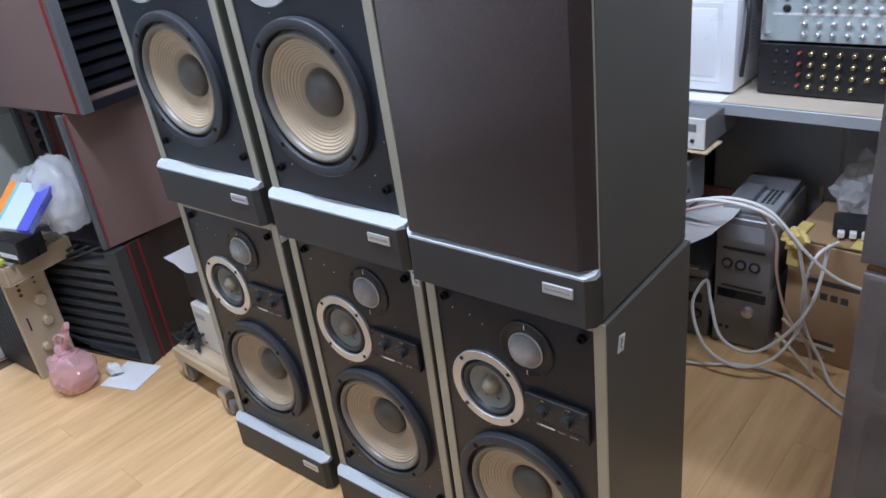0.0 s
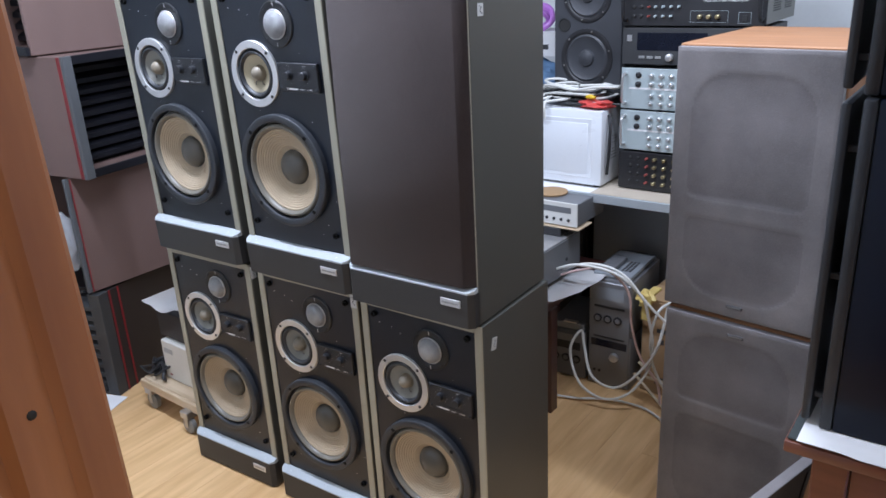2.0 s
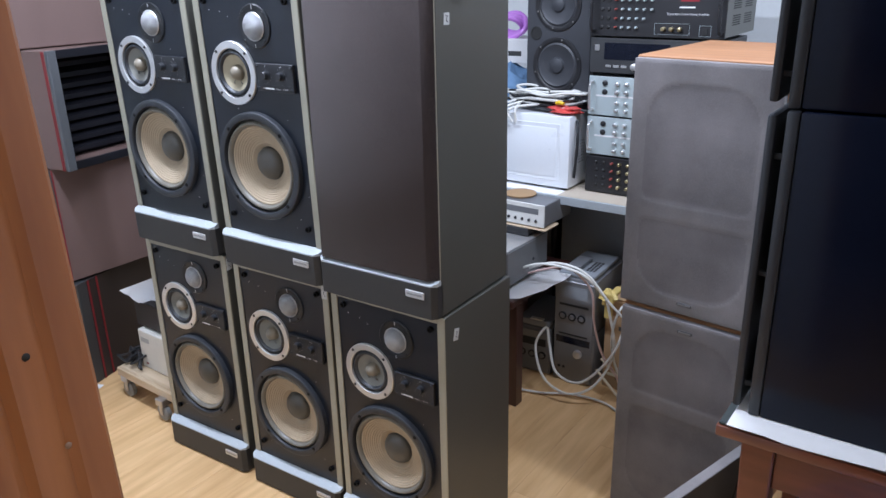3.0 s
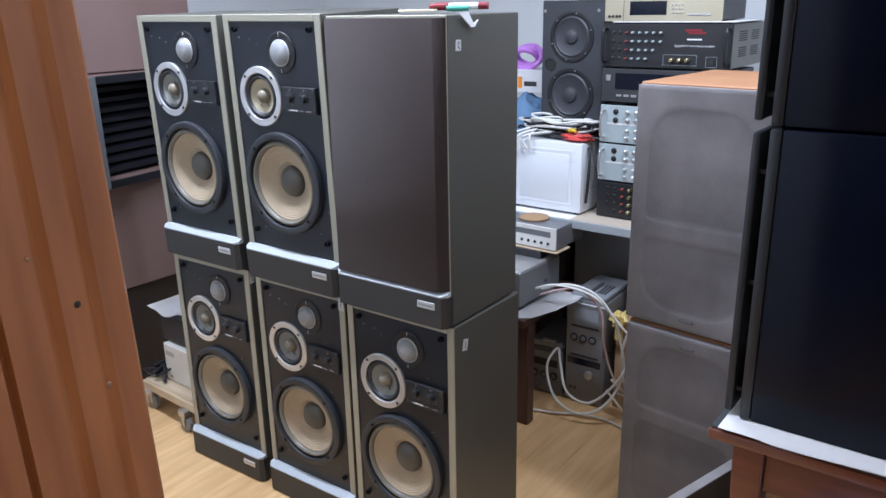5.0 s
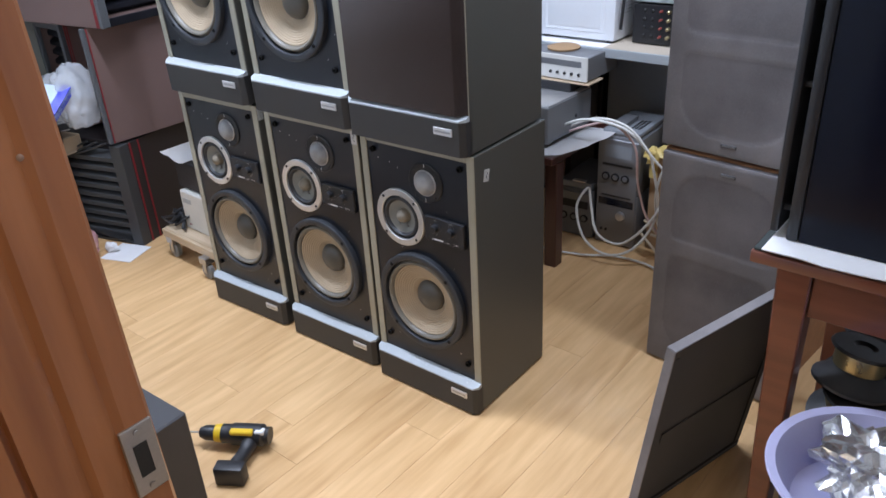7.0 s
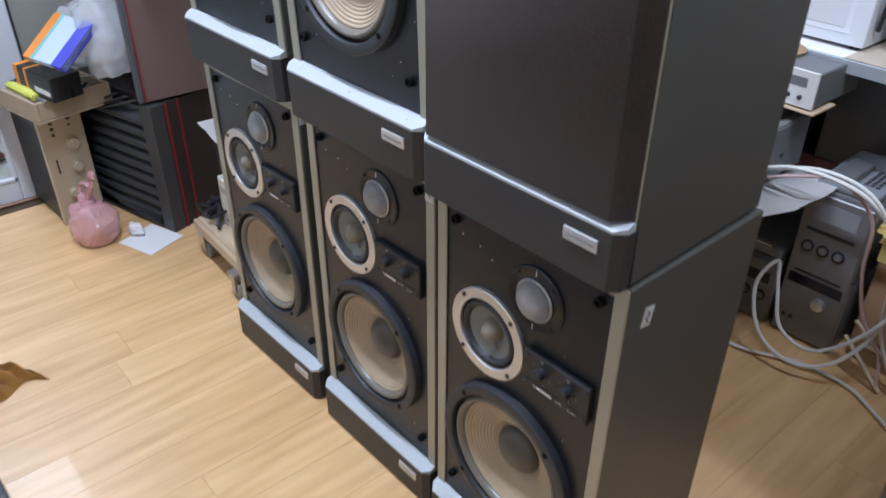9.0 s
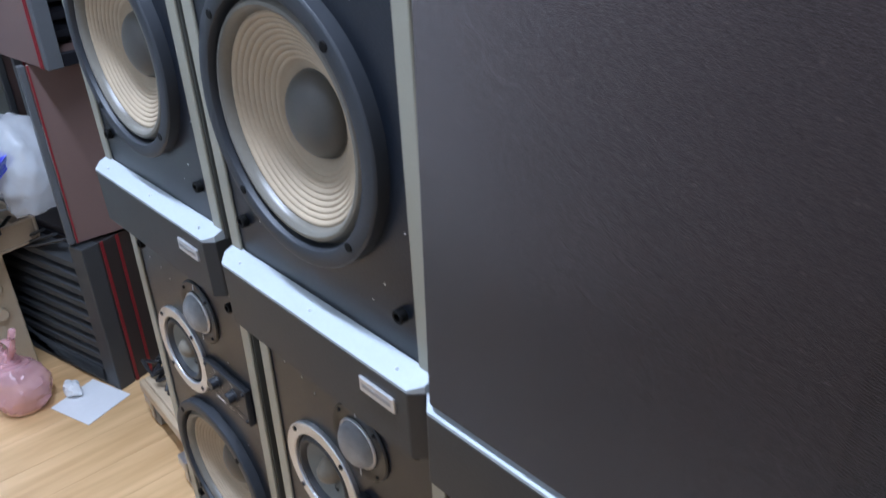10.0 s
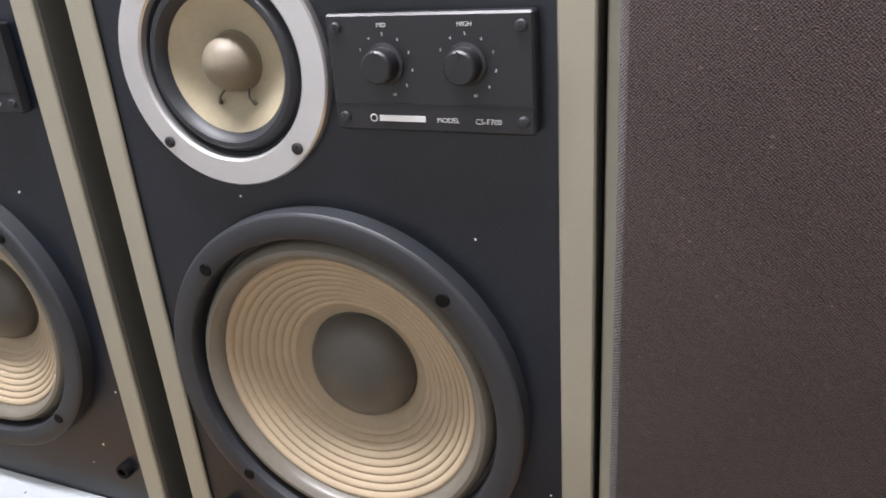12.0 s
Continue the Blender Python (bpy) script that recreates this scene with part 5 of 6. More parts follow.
for k in range(4):
    tagged(link("hose_coil", tube([(-0.73 + (0.07 - 0.008 * k) * math.cos(0.7 * i), 1.57 + 0.03 * math.sin(0.7 * i + k), 1.36 + (0.05 - 0.006 * k) * math.sin(0.7 * i)) for i in range(11)], 0.010, 8), PURPLE, None, "", 40), "coiled purple hose in the small carton", "hose", "purple coil")

# ---- low table behind the stack with a silver amplifier ----
lt = thing("side_table", pose(0, 0, 0), "dark red wooden side table behind the loudspeakers", "table")
part("tabletop", box(-0.98, -0.275, 0.82, 1.31, 0.425, 0.455, 0.004), DARKWOOD, lt)
for x, y in ((-0.97, 0.85), (-0.325, 0.85), (-0.97, 1.24), (-0.52, 1.24)):
    part("leg", prism([(x, y), (x + 0.05, y), (x + 0.05, y + 0.05), (x, y + 0.05)], "z", 0.0, 0.4245, 0.003), DARKWOOD, lt)
cloth = bmesh.new()
rows = []
for j in range(9):
    row = []
    for i in range(15):
        u, v = i / 14, j / 8
        x = -0.95 + 0.745 * u
        over = max(0.0, x + 0.272)
        row.append(cloth.verts.new((x, 0.815 + 0.36 * v + 1.9 * over * (1 - v), 0.4620 + 0.002 * math.sin(9 * u + 4 * v) * (u > 0.6) + 0.12 * over + 0.10 * over * math.sin(5 * v + 1))))
    rows.append(row)
for j in range(8):
    for i in range(14):
        cloth.faces.new((rows[j][i], rows[j][i + 1], rows[j + 1][i + 1], rows[j + 1][i]))
bmesh.ops.solidify(cloth, geom=cloth.faces[:], thickness=-0.002)
tagged(link("table_paper", cloth, PAPER, None, "", 60), "white sheet lying on the side table, its corner hanging over", "sheet")
AMPGREY = mat("mid_grey_metal", (0.17, 0.175, 0.18), 0.45, 0.2, 0.1, 6, 200, 0.04)
pl = thing("silver_amplifier", pose(-0.650, 0.880, 0.4665, 0, 0, -1), "grey amplifier with a silver top cover on the side table", "amplifier")
part("case", box(0, 0.32, 0.0, 0.30, 0.012, 0.150, 0.004), AMPGREY, pl, "grey metal case")
part("top_cover", box(0.003, 0.317, 0.004, 0.296, 0.1505, 0.1535, 0.001), SILVER, pl)
for x in (0.03, 0.29):
    part("foot", lathe([(0, 0), (0.018, 0), (0.018, 0.0125)], x, 0, 14, "z", cy=0.04), PLASTIC, pl)
part("side_screw", lathe([(0.007, 0.32), (0.006, 0.323), (0, 0.323)], 0, 0.07, 12, "x", cy=0.19), PLASTIC, pl)
bk = thing("black_box", pose(-0.64, 1.060, 0.6215), "black device under the disc player", "device")
part("case", box(0, 0.29, 0.0, 0.23, 0, 0.032, 0.003), PLASTIC, bk)
dv = thing("disc_player", pose(-0.60, 1.07, 0.655, 0, 0, -1), "silver disc player with small front buttons", "disc player")
part("board", box(-0.01, 0.325, -0.006, 0.10, 0.0, 0.006, 0.001), BOARD, dv, "thin wooden board")
part("case", box(0, 0.315, 0.0065, 0.22, 0.012, 0.098, 0.003), MINI, dv)
part("front_panel", box(0, 0.315, 0, 0.006, 0.010, 0.099, 0.0015), PALESILVER, dv, "pale silver front")
part("dark_strip", box(0.02, 0.29, -0.0008, 0.0005, 0.060, 0.082, 0), MINI, dv)
dots(dv, [0.16, 0.19, 0.22, 0.25, 0.28], [0.034], 0.006, PLASTIC, 0.004, "button")
tagged(link("round_lid", lathe([(0, 0.0), (0.06, 0.0), (0.062, 0.006), (0.05, 0.010), (0, 0.010)], -0.44, 0.7545, 32, "z", cy=1.16), CARD, None, "", 30), "round tan lid lying on the disc player", "lid")

# ---- mini stereos, carton and cables on the floor ----
def mini_stereo(m, w, d, h, label, tall):
    st = thing("mini_stereo", m, label, "stereo", "mini stereos")
    part("lower_case", box(0, w, 0.008, d, 0, h * 0.5 if tall else h, 0.006, 2), MINI, st)
    part("front_panel", box(0.004, w - 0.004, 0, 0.0075, 0.006, h - 0.01, 0.003), MINI, st)
    if tall:
        part("upper_case", box(0, w, 0.008, d, h * 0.5 + 0.002, h, 0.006, 2), MINI, st)
        part("display", box(0.014, w - 0.014, -0.001, 0.001, h * 0.38, h * 0.445, 0), DISPLAY, st, "black display window")
        part("upper_display", box(0.03, w - 0.03, -0.001, 0.001, h * 0.82, h * 0.93, 0), MINILID, st)
        part("slot", box(0.025, w - 0.025, -0.0015, 0.001, h * 0.745, h * 0.765, 0), SEAL, st)
        part("slot", box(0.025, w - 0.025, -0.0015, 0.001, h * 0.465, h * 0.478, 0), SEAL, st)
        zs, dial = h * 0.645, [0.04, 0.08, 0.12]
        part("dial", lathe([(0.018, 0), (0.017, -0.012), (0.014, -0.014), (0, -0.014)], w * 0.64, h * 0.30, 24), SILVER, st)
        dots(st, [0.03, 0.05], [h * 0.14], 0.006, SEAL, 0.002, "socket")
        bm = box(0.01, w - 0.01, 0.015, d - 0.02, h + 0.0005, h + 0.022, 0.008, 2)
        part("lid", bm, MINILID, st, "smoky plastic lid")
        bm = box(0.035, 0.09, 0.04, 0.16, h + 0.0225, h + 0.042, 0.005, 2)
        ph = part("handset", bm, MINI, st)
        for i in range(3):
            for j in range(6):
                part("key", box(0.105 + 0.014 * i, 0.114 + 0.014 * i, 0.06 + 0.018 * j, 0.070 + 0.018 * j, h + 0.0225, h + 0.026, 0.001), PLASTIC, st)
    else:
        zs, dial = h * 0.42, [0.035, 0.08, 0.125]
        part("slot", box(0.02, w - 0.02, -0.0015, 0.001, h * 0.62, h * 0.78, 0), SEAL, st)
        part("lid", box(0.008, w - 0.008, 0.012, d - 0.02, h + 0.0005, h + 0.03, 0.008, 2), MINILID, st, "smoky plastic lid")
        part("clip", box(w * 0.4, w * 0.75, 0.011, 0.03, h + 0.0305, h + 0.036, 0.001), SILVER, st)
    for x in dial:
        part("dial_ring", lathe([(0.0165, 0.0), (0.0165, -0.004), (0.0135, -0.005), (0.013, -0.002), (0, -0.002)], x, zs, 24), PLASTIC, st)
        part("dial_cap", lathe([(0.0105, -0.001), (0.010, -0.007), (0, -0.008)], x, zs, 20), MINI, st)
    return st


mini_stereo(pose(-0.268, 1.135, 0.0, 0, 0, 2), 0.172, 0.30, 0.452, "silver mini stereo tower with dials standing on the floor", True)
mini_stereo(pose(-0.440, 1.125, 0.0, 0, 0, 4), 0.160, 0.30, 0.205, "low silver mini stereo beside the tower", False)
cb = thing("cardboard_box", pose(-0.070, 1.185, 0.0, 0, 0, -3), "worn brown cardboard box with yellow tape on the floor", "box")
part("shell", box(0, 0.34, 0, 0.30, 0, 0.385, 0.004), CARD, cb)
part("flap", prism([(-0.004, 0.386), (0.17, 0.392), (0.17, 0.396), (-0.004, 0.390)], "y", 0.0, 0.30), CARD, cb)
part("flap", prism([(0.172, 0.392), (0.344, 0.386), (0.344, 0.390), (0.172, 0.396)], "y", 0.0, 0.30), CARD, cb)
part("tape", box(-0.004, 0.03, -0.003, 0.10, 0.30, 0.400, 0.002), TAPE, cb, "torn yellow tape")
part("tape", box(0.16, 0.30, -0.002, 0.20, 0.3970, 0.3985, 0), TAPE, cb)
for i in range(4):
    part("print_bar", box(0.07 + 0.028 * i, 0.09 + 0.028 * i, -0.0008, 0.0005, 0.215, 0.236, 0), DKGREY, cb)
part("print_bar", box(0.06, 0.20, -0.0008, 0.0005, 0.262, 0.278, 0), DKGREY, cb)
part("print_bar", box(0.06, 0.15, -0.0008, 0.0005, 0.045, 0.075, 0), DKGREY, cb)
tp = crumpled(-0.05, 1.155, 0.405, 0.035, 0.022, 0.035, 41, 0.5, 3, False)
tagged(link("tape_scrap", tp, TAPE, None, "", 25), "torn scrap of yellow tape hanging from the cable", "tape")
ad = thing("network_box", pose(0.03, 1.22, 0.3995, 0, 0, 14), "small black network box with plugged white cables on the carton", "router")
part("case", box(0, 0.13, 0, 0.09, 0, 0.035, 0.004, 2), PLASTIC, ad)
for i in range(3):
    part("plug", box(0.012 + 0.03 * i, 0.03 + 0.03 * i, -0.02, -0.0005, 0.006, 0.024, 0.002), CABLEW, ad)
tagged(link("plastic_bag", crumpled(0.09, 1.40, 0.485, 0.10, 0.08, 0.105, 17, 0.4), CLEARBAG, None, "", 25), "crumpled clear plastic bag on the carton", "plastic bag")
CABLES = [
    ([(-0.37, 1.00, 0.50), (-0.24, 0.98, 0.56), (-0.10, 1.00, 0.545), (-0.02, 1.03, 0.47), (0.0, 1.05, 0.40), (0.02, 1.07, 0.22), (-0.03, 1.02, 0.09), (-0.12, 0.98, 0.045), (-0.22, 0.97, 0.09), (-0.275, 1.00, 0.20), (-0.26, 1.06, 0.26), (-0.235, 1.04, 0.20), (-0.18, 1.00, 0.11), (-0.08, 1.02, 0.09), (0.03, 1.06, 0.24), (0.045, 1.14, 0.415)], 0.0052, CABLEW),
    ([(-0.34, 1.04, 0.50), (-0.20, 1.00, 0.565), (-0.08, 1.01, 0.545), (0.02, 1.02, 0.44), (0.10, 1.04, 0.37), (0.20, 1.06, 0.34)], 0.0047, CABLEW),
    ([(-0.36, 1.03, 0.47), (-0.24, 1.01, 0.53), (-0.14, 1.00, 0.555), (-0.07, 1.04, 0.47), (-0.06, 1.06, 0.33), (-0.03, 1.08, 0.20), (0.03, 1.10, 0.10), (0.05, 1.09, 0.02)], 0.0045, CABLEP),
    ([(-0.62, 0.97, 0.012), (-0.42, 0.95, 0.010), (-0.25, 0.98, 0.010), (-0.13, 1.04, 0.010), (0.0, 1.05, 0.010), (0.10, 1.00, 0.010), (0.18, 0.95, 0.010)], 0.0047, CABLEW),
    ([(0.06, 1.17, 0.41), (0.03, 1.09, 0.40), (0.01, 1.07, 0.30), (0.02, 1.08, 0.18), (0.07, 1.10, 0.06), (0.12, 1.06, 0.012), (0.20, 1.02, 0.010)], 0.0047, CABLEW),
]
for pts, r, mt in CABLES:
    tagged(link("cable", tube(pts, r, 8), mt, None, "", 40), ("white" if mt is CABLEW else "pinkish") + " flex looping in front of the mini stereos", "cable", "loose flex")
PALEW = mat("pale_wood_strip", (0.60, 0.52, 0.38), 0.6)
for k, (a, b) in enumerate((((-0.06, 1.10, 0.115), (0.06, 1.09, 0.01)), ((-0.055, 1.13, 0.15), (0.07, 1.12, 0.06)), ((-0.02, 1.12, 0.10), (0.10, 1.11, 0.10)))):
    tagged(link("wood_strip", tube([a, tuple((p + q) / 2 for p, q in zip(a, b)), b], 0.006, 4), PALEW, None, "", 20), "thin pale strip leaning on the carton", "strip", "pale strips")

# ---- pair of grey-fronted loudspeakers ----
WALNUT = wood_mat("orange_walnut", (0.26, 0.115, 0.050), (0.38, 0.185, 0.085), "x", 0.6, 10, 0.0)
GREYG = fabric_mat("grey_grille_cloth", (0.185, 0.172, 0.172), 520, 0.2, 0.9, 0.35)
# the same cloth, darker: the shade of the hollows is in its colour
GREYH = fabric_mat("grey_cloth_shaded_opening", (0.158, 0.146, 0.147), 520, 0.2, 0.9, 0.35)


def grey_speaker(m, flip, label):
    """A walnut cabinet with a grey cloth front, stretched over two openings that show as hollows, their shade painted
    in.
    """
    sp = thing("grey_loudspeaker", m, label, "loudspeaker", "grey-fronted loudspeakers")
    w, h, d = 0.392, 0.688, 0.47
    part("cabinet_body", box(0, w, 0.022, d, 0, h, 0.003), WALNUT, sp, "orange-brown walnut veneer body")
    fz = lambda z: h - z if flip else z
    bm = bmesh.new()
    nx, nz, sunk = 70, 120, {}
    grid = []
    for j in range(nz + 1):
        row = []
        for i in range(nx + 1):
            x, z = 0.004 + (w - 0.008) * i / nx, 0.006 + (h - 0.012) * j / nz
            zz = fz(z)
            sink = 0.0
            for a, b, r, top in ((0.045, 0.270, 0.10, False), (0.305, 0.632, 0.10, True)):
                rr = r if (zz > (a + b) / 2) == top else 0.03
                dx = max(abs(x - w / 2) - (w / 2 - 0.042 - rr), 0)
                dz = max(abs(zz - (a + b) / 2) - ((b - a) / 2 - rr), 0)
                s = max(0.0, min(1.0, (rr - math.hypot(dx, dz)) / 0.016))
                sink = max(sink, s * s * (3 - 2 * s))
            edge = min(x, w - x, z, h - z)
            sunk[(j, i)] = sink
            row.append(bm.verts.new((x, 0.0018 * sink + (0.004 * max(0, 1 - edge / 0.012)), z)))
        grid.append(row)
    for j in range(nz):
        for i in range(nx):
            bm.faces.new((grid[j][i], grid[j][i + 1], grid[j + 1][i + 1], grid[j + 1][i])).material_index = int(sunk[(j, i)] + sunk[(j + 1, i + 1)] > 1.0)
    rim = [grid[0][i] for i in range(nx + 1)] + [grid[j][nx] for j in range(1, nz + 1)] + [grid[nz][i] for i in range(nx - 1, -1, -1)] + [grid[j][0] for j in range(nz - 1, 0, -1)]
    back = [bm.verts.new((v.co.x, 0.0215, v.co.z)) for v in rim]
    for i in range(len(rim)):
        k = (i + 1) % len(rim)
        bm.faces.new((rim[i], back[i], back[k], rim[k]))
    bm.faces.new(back)
    bmesh.ops.recalc_face_normals(bm, faces=bm.faces)
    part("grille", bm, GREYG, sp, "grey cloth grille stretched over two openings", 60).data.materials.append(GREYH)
    z = fz(0.036)
    bd = part("badge", box(w / 2 - 0.021, w / 2 + 0.021, -0.0025, 0.002, z - 0.0045, z + 0.0045, 0.001), DKGREY, sp, "small name badge with a plain bar")
    part("badge_bar", box(w / 2 - 0.018, w / 2 + 0.018, -0.0032, -0.0024, z - 0.0022, z + 0.0022, 0), MINI, bd)
    return sp


grey_speaker(pose(0.247, 0.538, 0.0, 0, 0, -6), True, "grey cloth fronted loudspeaker with walnut sides on the floor")
grey_speaker(pose(0.236, 0.545, 0.694, 0, 0, -6), False, "grey cloth fronted loudspeaker with walnut top stacked on another")

# ---- table with black loudspeakers beside the doorway ----
REDWOOD = wood_mat("red_brown_table_wood", (0.105, 0.028, 0.014), (0.19, 0.056, 0.027), "x", 0.33, 9, 0.35)
GLOSSB = mat("gloss_black_side", (0.0045, 0.0065, 0.0145), 0.2, 0, 0.25, 4, 60, 0.0, spec=0.16)
CHARCOAL = mat("charcoal_plastic", (0.017, 0.019, 0.023), 0.45, 0, 0.12, 8, 260, 0.1)
tb = thing("table", pose(0.690, -0.060, 0.0, 0, 0, 0), "red-brown wooden table carrying black loudspeakers", "table")
part("tabletop", box(0, 1.05, 0, 0.62, 0.742, 0.766, 0.004, 2), REDWOOD, tb)
part("glass_top", box(0.004, 1.045, 0.004, 0.616, 0.7665, 0.7735, 0.002), mat("dark_glass_sheet", (0.05, 0.06, 0.06), 0.08, 0, 0.05, 5, 50, 0), tb, "dark glass sheet")
for x in (0.045, 0.94):
    for y in (0.025, 0.535):
        bm = prism([(x, y), (x + 0.062, y), (x + 0.062, y + 0.06), (x, y + 0.06)], "z", 0.0, 0.7415, 0.003)
        for v in bm.verts:
            k = 1 - v.co.z / 0.7415
            v.co.x += (0.022 if v.co.x < x + 0.03 else -0.004) * k * (1 if x < 0.5 else 0.3)
        part("leg", bm, REDWOOD, tb)
part("apron", box(0.108, 0.939, 0.035, 0.055, 0.640, 0.741, 0.002), REDWOOD, tb)
part("apron", box(0.055, 0.075, 0.0855, 0.5345, 0.640, 0.741, 0.002), REDWOOD, tb)
foam = bmesh.new()
prev = None
for i in range(30):
    x = 0.022 + 1.0 * i / 29
    ring4 = [foam.verts.new(p) for p in ((x, -0.004 - 0.006 * math.sin(i * 0.5) * (i > 2), 0.774), (x, 0.56, 0.774), (x, 0.56, 0.780), (x, -0.012 - 0.006 * math.sin(i * 0.5) * (i > 2), 0.7802))]
    if prev:
        for k in range(4):
            foam.faces.new((prev[k], prev[(k + 1) % 4], ring4[(k + 1) % 4], ring4[k]))
    else:
        foam.faces.new(ring4)
    prev = ring4
foam.faces.new(prev)
bmesh.ops.recalc_face_normals(foam, faces=foam.faces)
bmesh.ops.translate(foam, verts=foam.verts, vec=(0.690, -0.060, 0))
tagged(link("foam_sheet", foam, PAPER, None, "", 30), "white foam sheet between the table and the loudspeakers", "foam sheet")


def black_speaker(m, label, depth=0.270):
    """A gloss black cabinet facing -x, with a loose grille held off its front."""
    sp = thing("black_loudspeaker", m, label, "loudspeaker", "black loudspeakers")
    h, w = 0.592, 0.33
    part("cabinet_body", box(0.022, depth, 0, w, 0, h - 0.004, 0.004, 2), GLOSSB, sp, "gloss black side")
    part("front_surround", box(0.0, 0.0215, -0.002, w + 0.002, 0, h - 0.003, 0.005, 2), CHARCOAL, sp)
    part("grille_frame", box(-0.032, -0.016, 0.004, w - 0.004, 0.008, h - 0.012, 0.005, 2), CHARCOAL, sp, "charcoal grille held off the front")
    for y in (0.02, w - 0.03):
        for z in (0.05, 0.28, 0.50):
            part("peg", box(-0.0165, 0.0005, y, y + 0.010, z, z + 0.010, 0.001), CHARCOAL, sp)
    return sp


black_speaker(pose(0.735, -0.014, 0.7805, 0, 0, 0), "gloss black loudspeaker standing on the foam-covered table")
black_speaker(pose(0.732, -0.004, 1.372, 0, 0, 1.5), "gloss black loudspeaker stacked on another")
black_speaker(pose(1.085, 0.000, 0.7805, 0, 0, 0), "gloss black loudspeaker at the back of the table")
black_speaker(pose(1.090, 0.005, 1.372, 0, 0, -1), "gloss black loudspeaker stacked on another")

# a loose grille leaning on the table leg
lg = thing("loose_grille", pose(0.520, -0.085, 0.0, 0, 0, 74) @ pose(0, 0, 0, 8, 0, 0), "loose grey grille panel leaning on edge against the table", "grille")
DCLOTH = fabric_mat("dark_backing_cloth", (0.022, 0.020, 0.022), 520, 0.2, 0.9, 0.3)
gw, gh = 0.40, 0.525
for b in ((0, gw, 0, 0.022), (0, gw, gh - 0.022, gh)):
    part("frame_rail", box(b[0], b[1], 0, 0.018, b[2], b[3], 0.003), DCLOTH, lg)
for x in (0, gw - 0.022):
    part("frame_stile", box(x, x + 0.022, 0.001, 0.017, 0.0225, gh - 0.0225, 0.002), DCLOTH, lg)
part("cloth_face", box(0.0225, gw - 0.0225, 0.004, 0.0075, 0.0225, gh - 0.0225, 0), DCLOTH, lg, "dark backing cloth")
part("cross_bar", box(0.03, gw - 0.03, 0.0005, 0.0035, 0.235, 0.265, 0.001), DCLOTH, lg)
part("edge_strip", box(-0.004, -0.0005, -0.001, 0.022, 0, gh, 0.001), GREYG, lg)
part("top_strip", box(-0.004, gw, -0.001, 0.022, gh + 0.0005, gh + 0.004, 0.001), GREYG, lg)

# bare driver units heaped under the table
def driver_unit(m, r, label):
    du = thing("driver_unit", m, label, "speaker driver", "loose speaker drivers")
    part("basket", lathe([(r, 0.0), (r, 0.006), (r * 0.9, 0.010), (r * 0.6, r * 0.45), (r * 0.5, r * 0.5), (0, r * 0.5)], 0, 0, 28, "z"), DKGREY, du, "dark pressed basket")
    part("magnet", lathe([(0, r * 0.505), (r * 0.62, r * 0.505), (r * 0.64, r * 0.55), (r * 0.64, r * 0.98), (r * 0.62, r * 1.0), (0, r * 1.0)], 0, 0, 28, "z"), GOLDM, du, "zinc plated magnet")
    part("back_plate", lathe([(0, r * 1.005), (r * 0.80, r * 1.005), (r * 0.82, r * 1.05), (r * 0.78, r * 1.10), (r * 0.3, r * 1.12), (r * 0.2, r * 1.04), (0, r * 1.04)], 0, 0, 28, "z"), PLASTIC, du, "black back plate")


rng = random.Random(8)
for layer in range(6):
    for i in range(4):
        for j in range(3):
            if layer == 5 and (i + j) % 2:
                continue
            r = 0.068 + rng.uniform(0, 0.012)
            driver_unit(pose(0.875 + 0.155 * i + rng.uniform(-0.015, 0.015), 0.085 + 0.165 * j + rng.uniform(-0.01, 0.01), 0.012 + 0.088 * layer, rng.uniform(-14, 14), rng.uniform(-14, 14), rng.uniform(0, 90)), r, "bare speaker driver with zinc magnet heaped under the table")

# a basin of scraps on a stool in front of the table
LILAC = mat("lilac_plastic", (0.50, 0.50, 0.72), 0.4, 0, 0.06, 6, 200, 0.02)
sl = thing("stool", pose(0.995, -0.200, 0.0), "dark plastic stool under the basin", "stool")
part("seat", lathe([(0, 0.380), (0.13, 0.380), (0.135, 0.387), (0.13, 0.397), (0, 0.397)], 0, 0, 28, "z"), DKGREY, sl)
for a in (45, 135, 225, 315):
    c, s = math.cos(radians(a)), math.sin(radians(a))
    part("leg", tube([(0.10 * c, 0.10 * s, 0.379), (0.115 * c, 0.115 * s, 0.17), (0.125 * c, 0.125 * s, 0.012)], 0.011, 8), DKGREY, sl)
bn = thing("basin", pose(0.995, -0.200, 0.3975), "lilac plastic basin holding scraps on a stool", "basin")
part("bowl", lathe([(0, 0.0), (0.11, 0.0), (0.13, 0.01), (0.165, 0.09), (0.180, 0.094), (0.182, 0.090), (0.168, 0.083), (0.134, 0.012), (0.11, 0.005), (0, 0.005)], 0, 0, 48, "z"), LILAC, bn)
FOIL = mat("crumpled_foil", (0.62, 0.62, 0.62), 0.25, 0.85, 0.1, 20, 90, 0.4)
tagged(link("foil_scraps", crumpled(0.975, -0.170, 0.475, 0.09, 0.09, 0.055, 51, 0.6, 4), FOIL, None, "", 12), "crumpled silver foil scraps in the basin", "foil")
cp = thing("tape_roll", pose(1.075, -0.210, 0.487, 18, -10, 0), "white ring with an orange core in the basin", "tape roll")
part("ring", lathe([(0.045, 0.0), (0.055, 0.0), (0.057, 0.02), (0.055, 0.036), (0.045, 0.036), (0.045, 0.0)], 0, 0, 32, "z"), PAPER, cp)
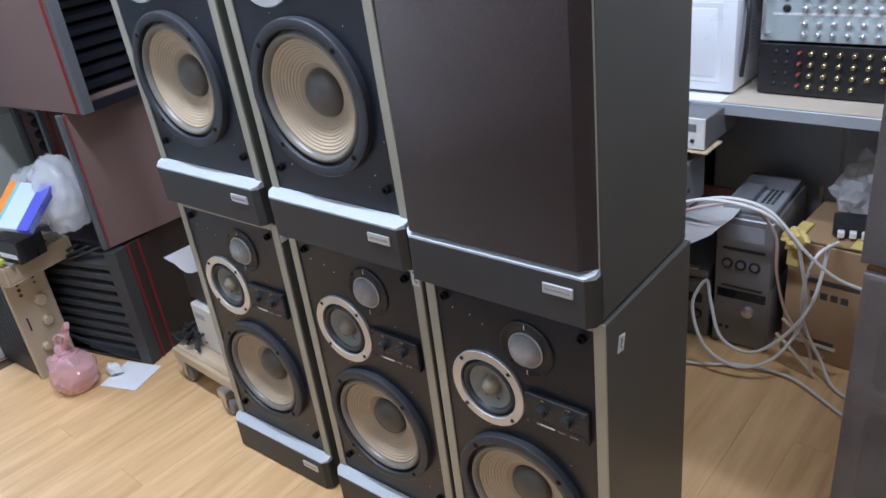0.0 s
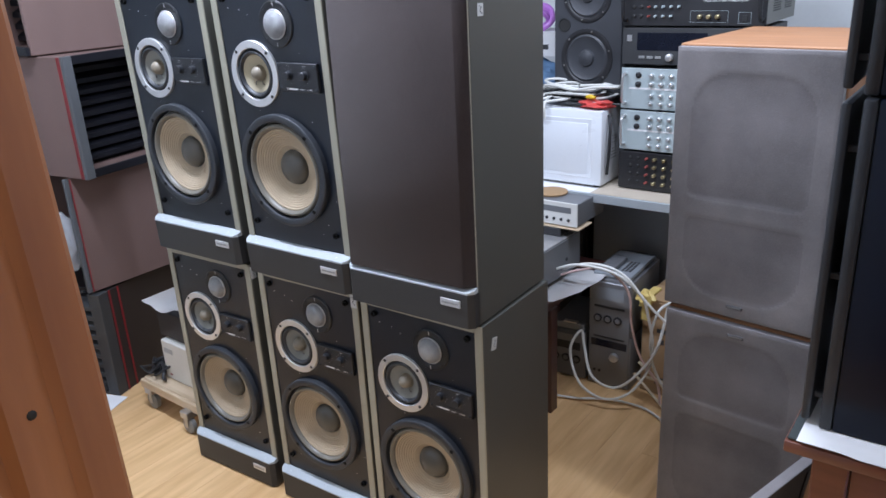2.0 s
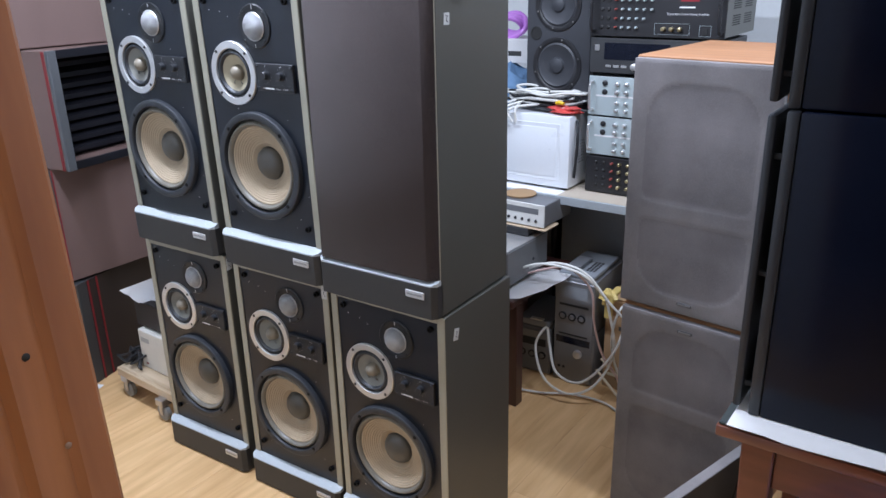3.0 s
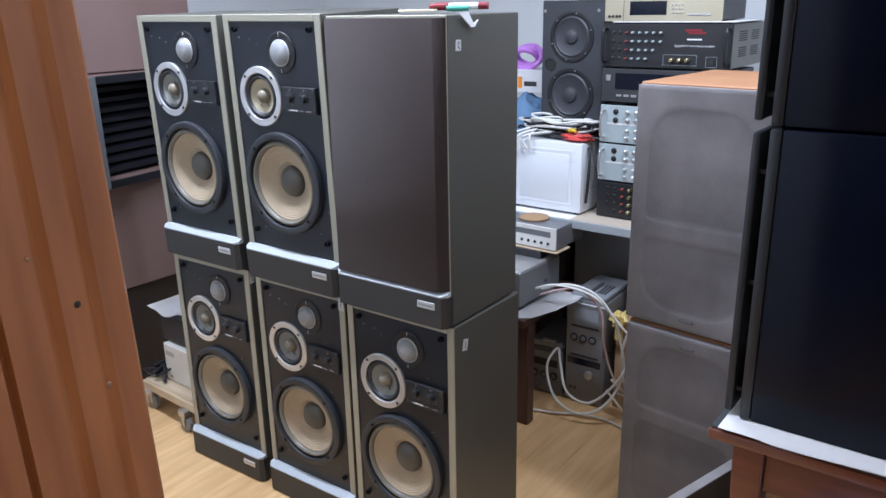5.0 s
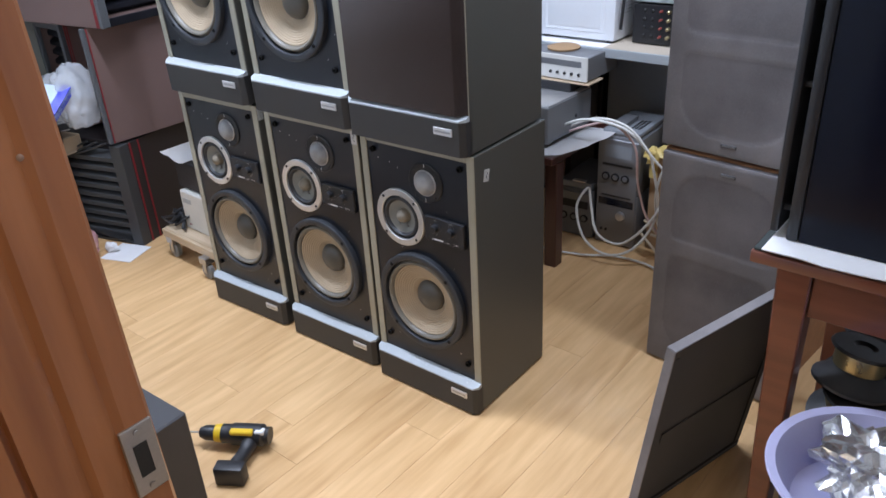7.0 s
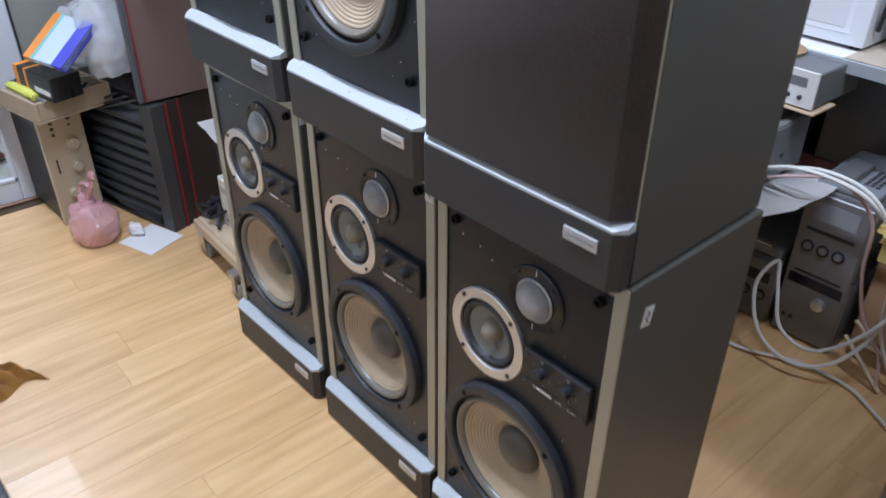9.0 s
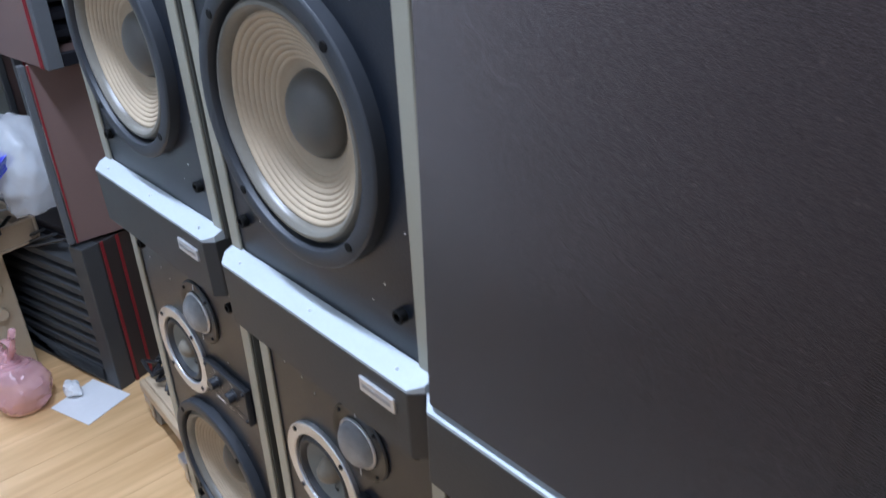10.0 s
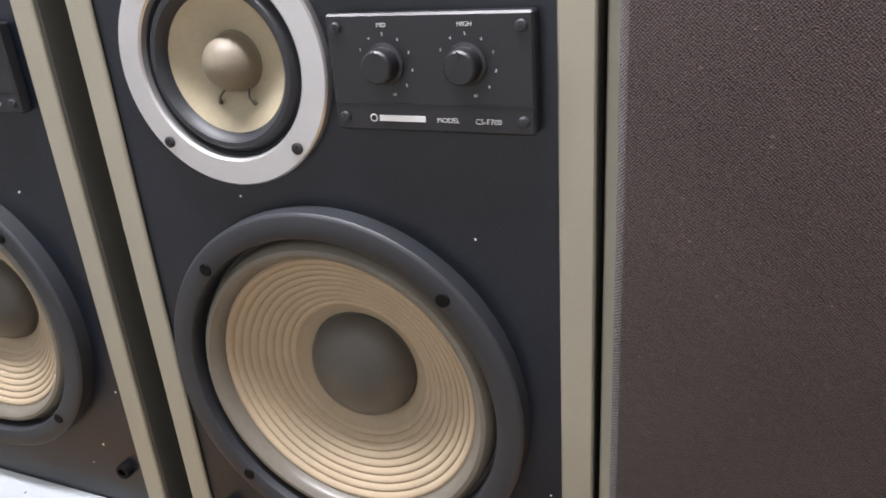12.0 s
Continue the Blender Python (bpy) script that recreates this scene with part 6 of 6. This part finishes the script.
part("core", lathe([(0, 0.004), (0.043, 0.004), (0.043, 0.024), (0, 0.028)], 0, 0, 24, "z"), ORANGE, cp)

# pens and tape left on the covered loudspeaker
TOPS = TOPZ + SH + 0.005
pen = thing("marker_pen", pose(-0.105, 0.150, TOPS + 0.010, 0, 0, 24), "red and white marker pen lying on the loudspeaker", "pen")
part("barrel", lathe([(0, 0.0), (0.008, 0.0), (0.0085, 0.075), (0, 0.075)], 0, 0, 14, "x"), PAPER, pen)
part("cap", lathe([(0, -0.05), (0.006, -0.05), (0.0095, -0.03), (0.0095, -0.0005), (0, -0.0005)], 0, 0, 14, "x"), RED, pen)
part("end", lathe([(0, 0.0755), (0.0087, 0.0755), (0.0087, 0.10), (0, 0.10)], 0, 0, 14, "x"), RED, pen)
gp = thing("green_cap", pose(-0.075, 0.100, TOPS + 0.005, 0, 0, 22), "small green plastic cap lying on the loudspeaker", "cap")
part("cap", lathe([(0, 0.0), (0.006, 0.0), (0.0075, 0.02), (0.006, 0.055), (0, 0.056)], 0, 0, 12, "x"), mat("teal_green_plastic", (0.05, 0.30, 0.22), 0.4), gp)
tagged(link("wood_stick", box(-0.24, -0.12, 0.110, 0.122, TOPS - 0.0025, TOPS + 0.004, 0.001), PALEW, None, "", 20), "thin wooden stick lying on the loudspeaker", "stick")
ts = thing("tape_strip", pose(0, 0, 0), "white torn tape strip stuck over the cabinet edge", "tape")
part("strip", prism([(0.045, TOPS - 0.004), (0.085, TOPS - 0.004), (0.105, TOPS - 0.030), (0.125, TOPS - 0.022), (0.110, TOPS - 0.038), (0.095, TOPS - 0.038)], "x", -0.0015, 0.0015), PAPER, ts)


# ---- floor planks ----
PW, joint = 0.1274, 0.0005
rng = random.Random(11)
plank_floor = bpy.data.objects["floor"]
plank_meshes = {}


def plank(x, y0, y1):
    ln = round(y1 - y0, 3)
    if ln not in plank_meshes:
        me = bpy.data.meshes.new("plank")
        bm = box(joint / 2, PW - joint / 2, joint / 2, ln - joint / 2, -0.006, 0.0, 0.0004)
        bm.to_mesh(me)
        bm.free()
        me.materials.append(PLANK)
        plank_meshes[ln] = me
    ob = new("plank", plank_meshes[ln])
    ob.location = (x, y0, 0)
    ob.parent = plank_floor


JOINTS = {-0.793: -0.344, -1.8122: -0.312, -0.0286: 0.41}
for k in range(-13, 22):
    x = -0.793 + PW * k
    if x < X0 or x + PW > X1:
        continue
    key = [v for u, v in JOINTS.items() if abs(u - x) < 0.03]
    y = (key[0] if key else rng.choice([i * 0.05 for i in range(24)]) - 0.6) - 1.2 * 4
    while y < Y1:
        a, b = max(y, -3.0), min(y + 1.2, Y1)
        if b - a > 0.02:
            plank(x, a, b)
        y += 1.2
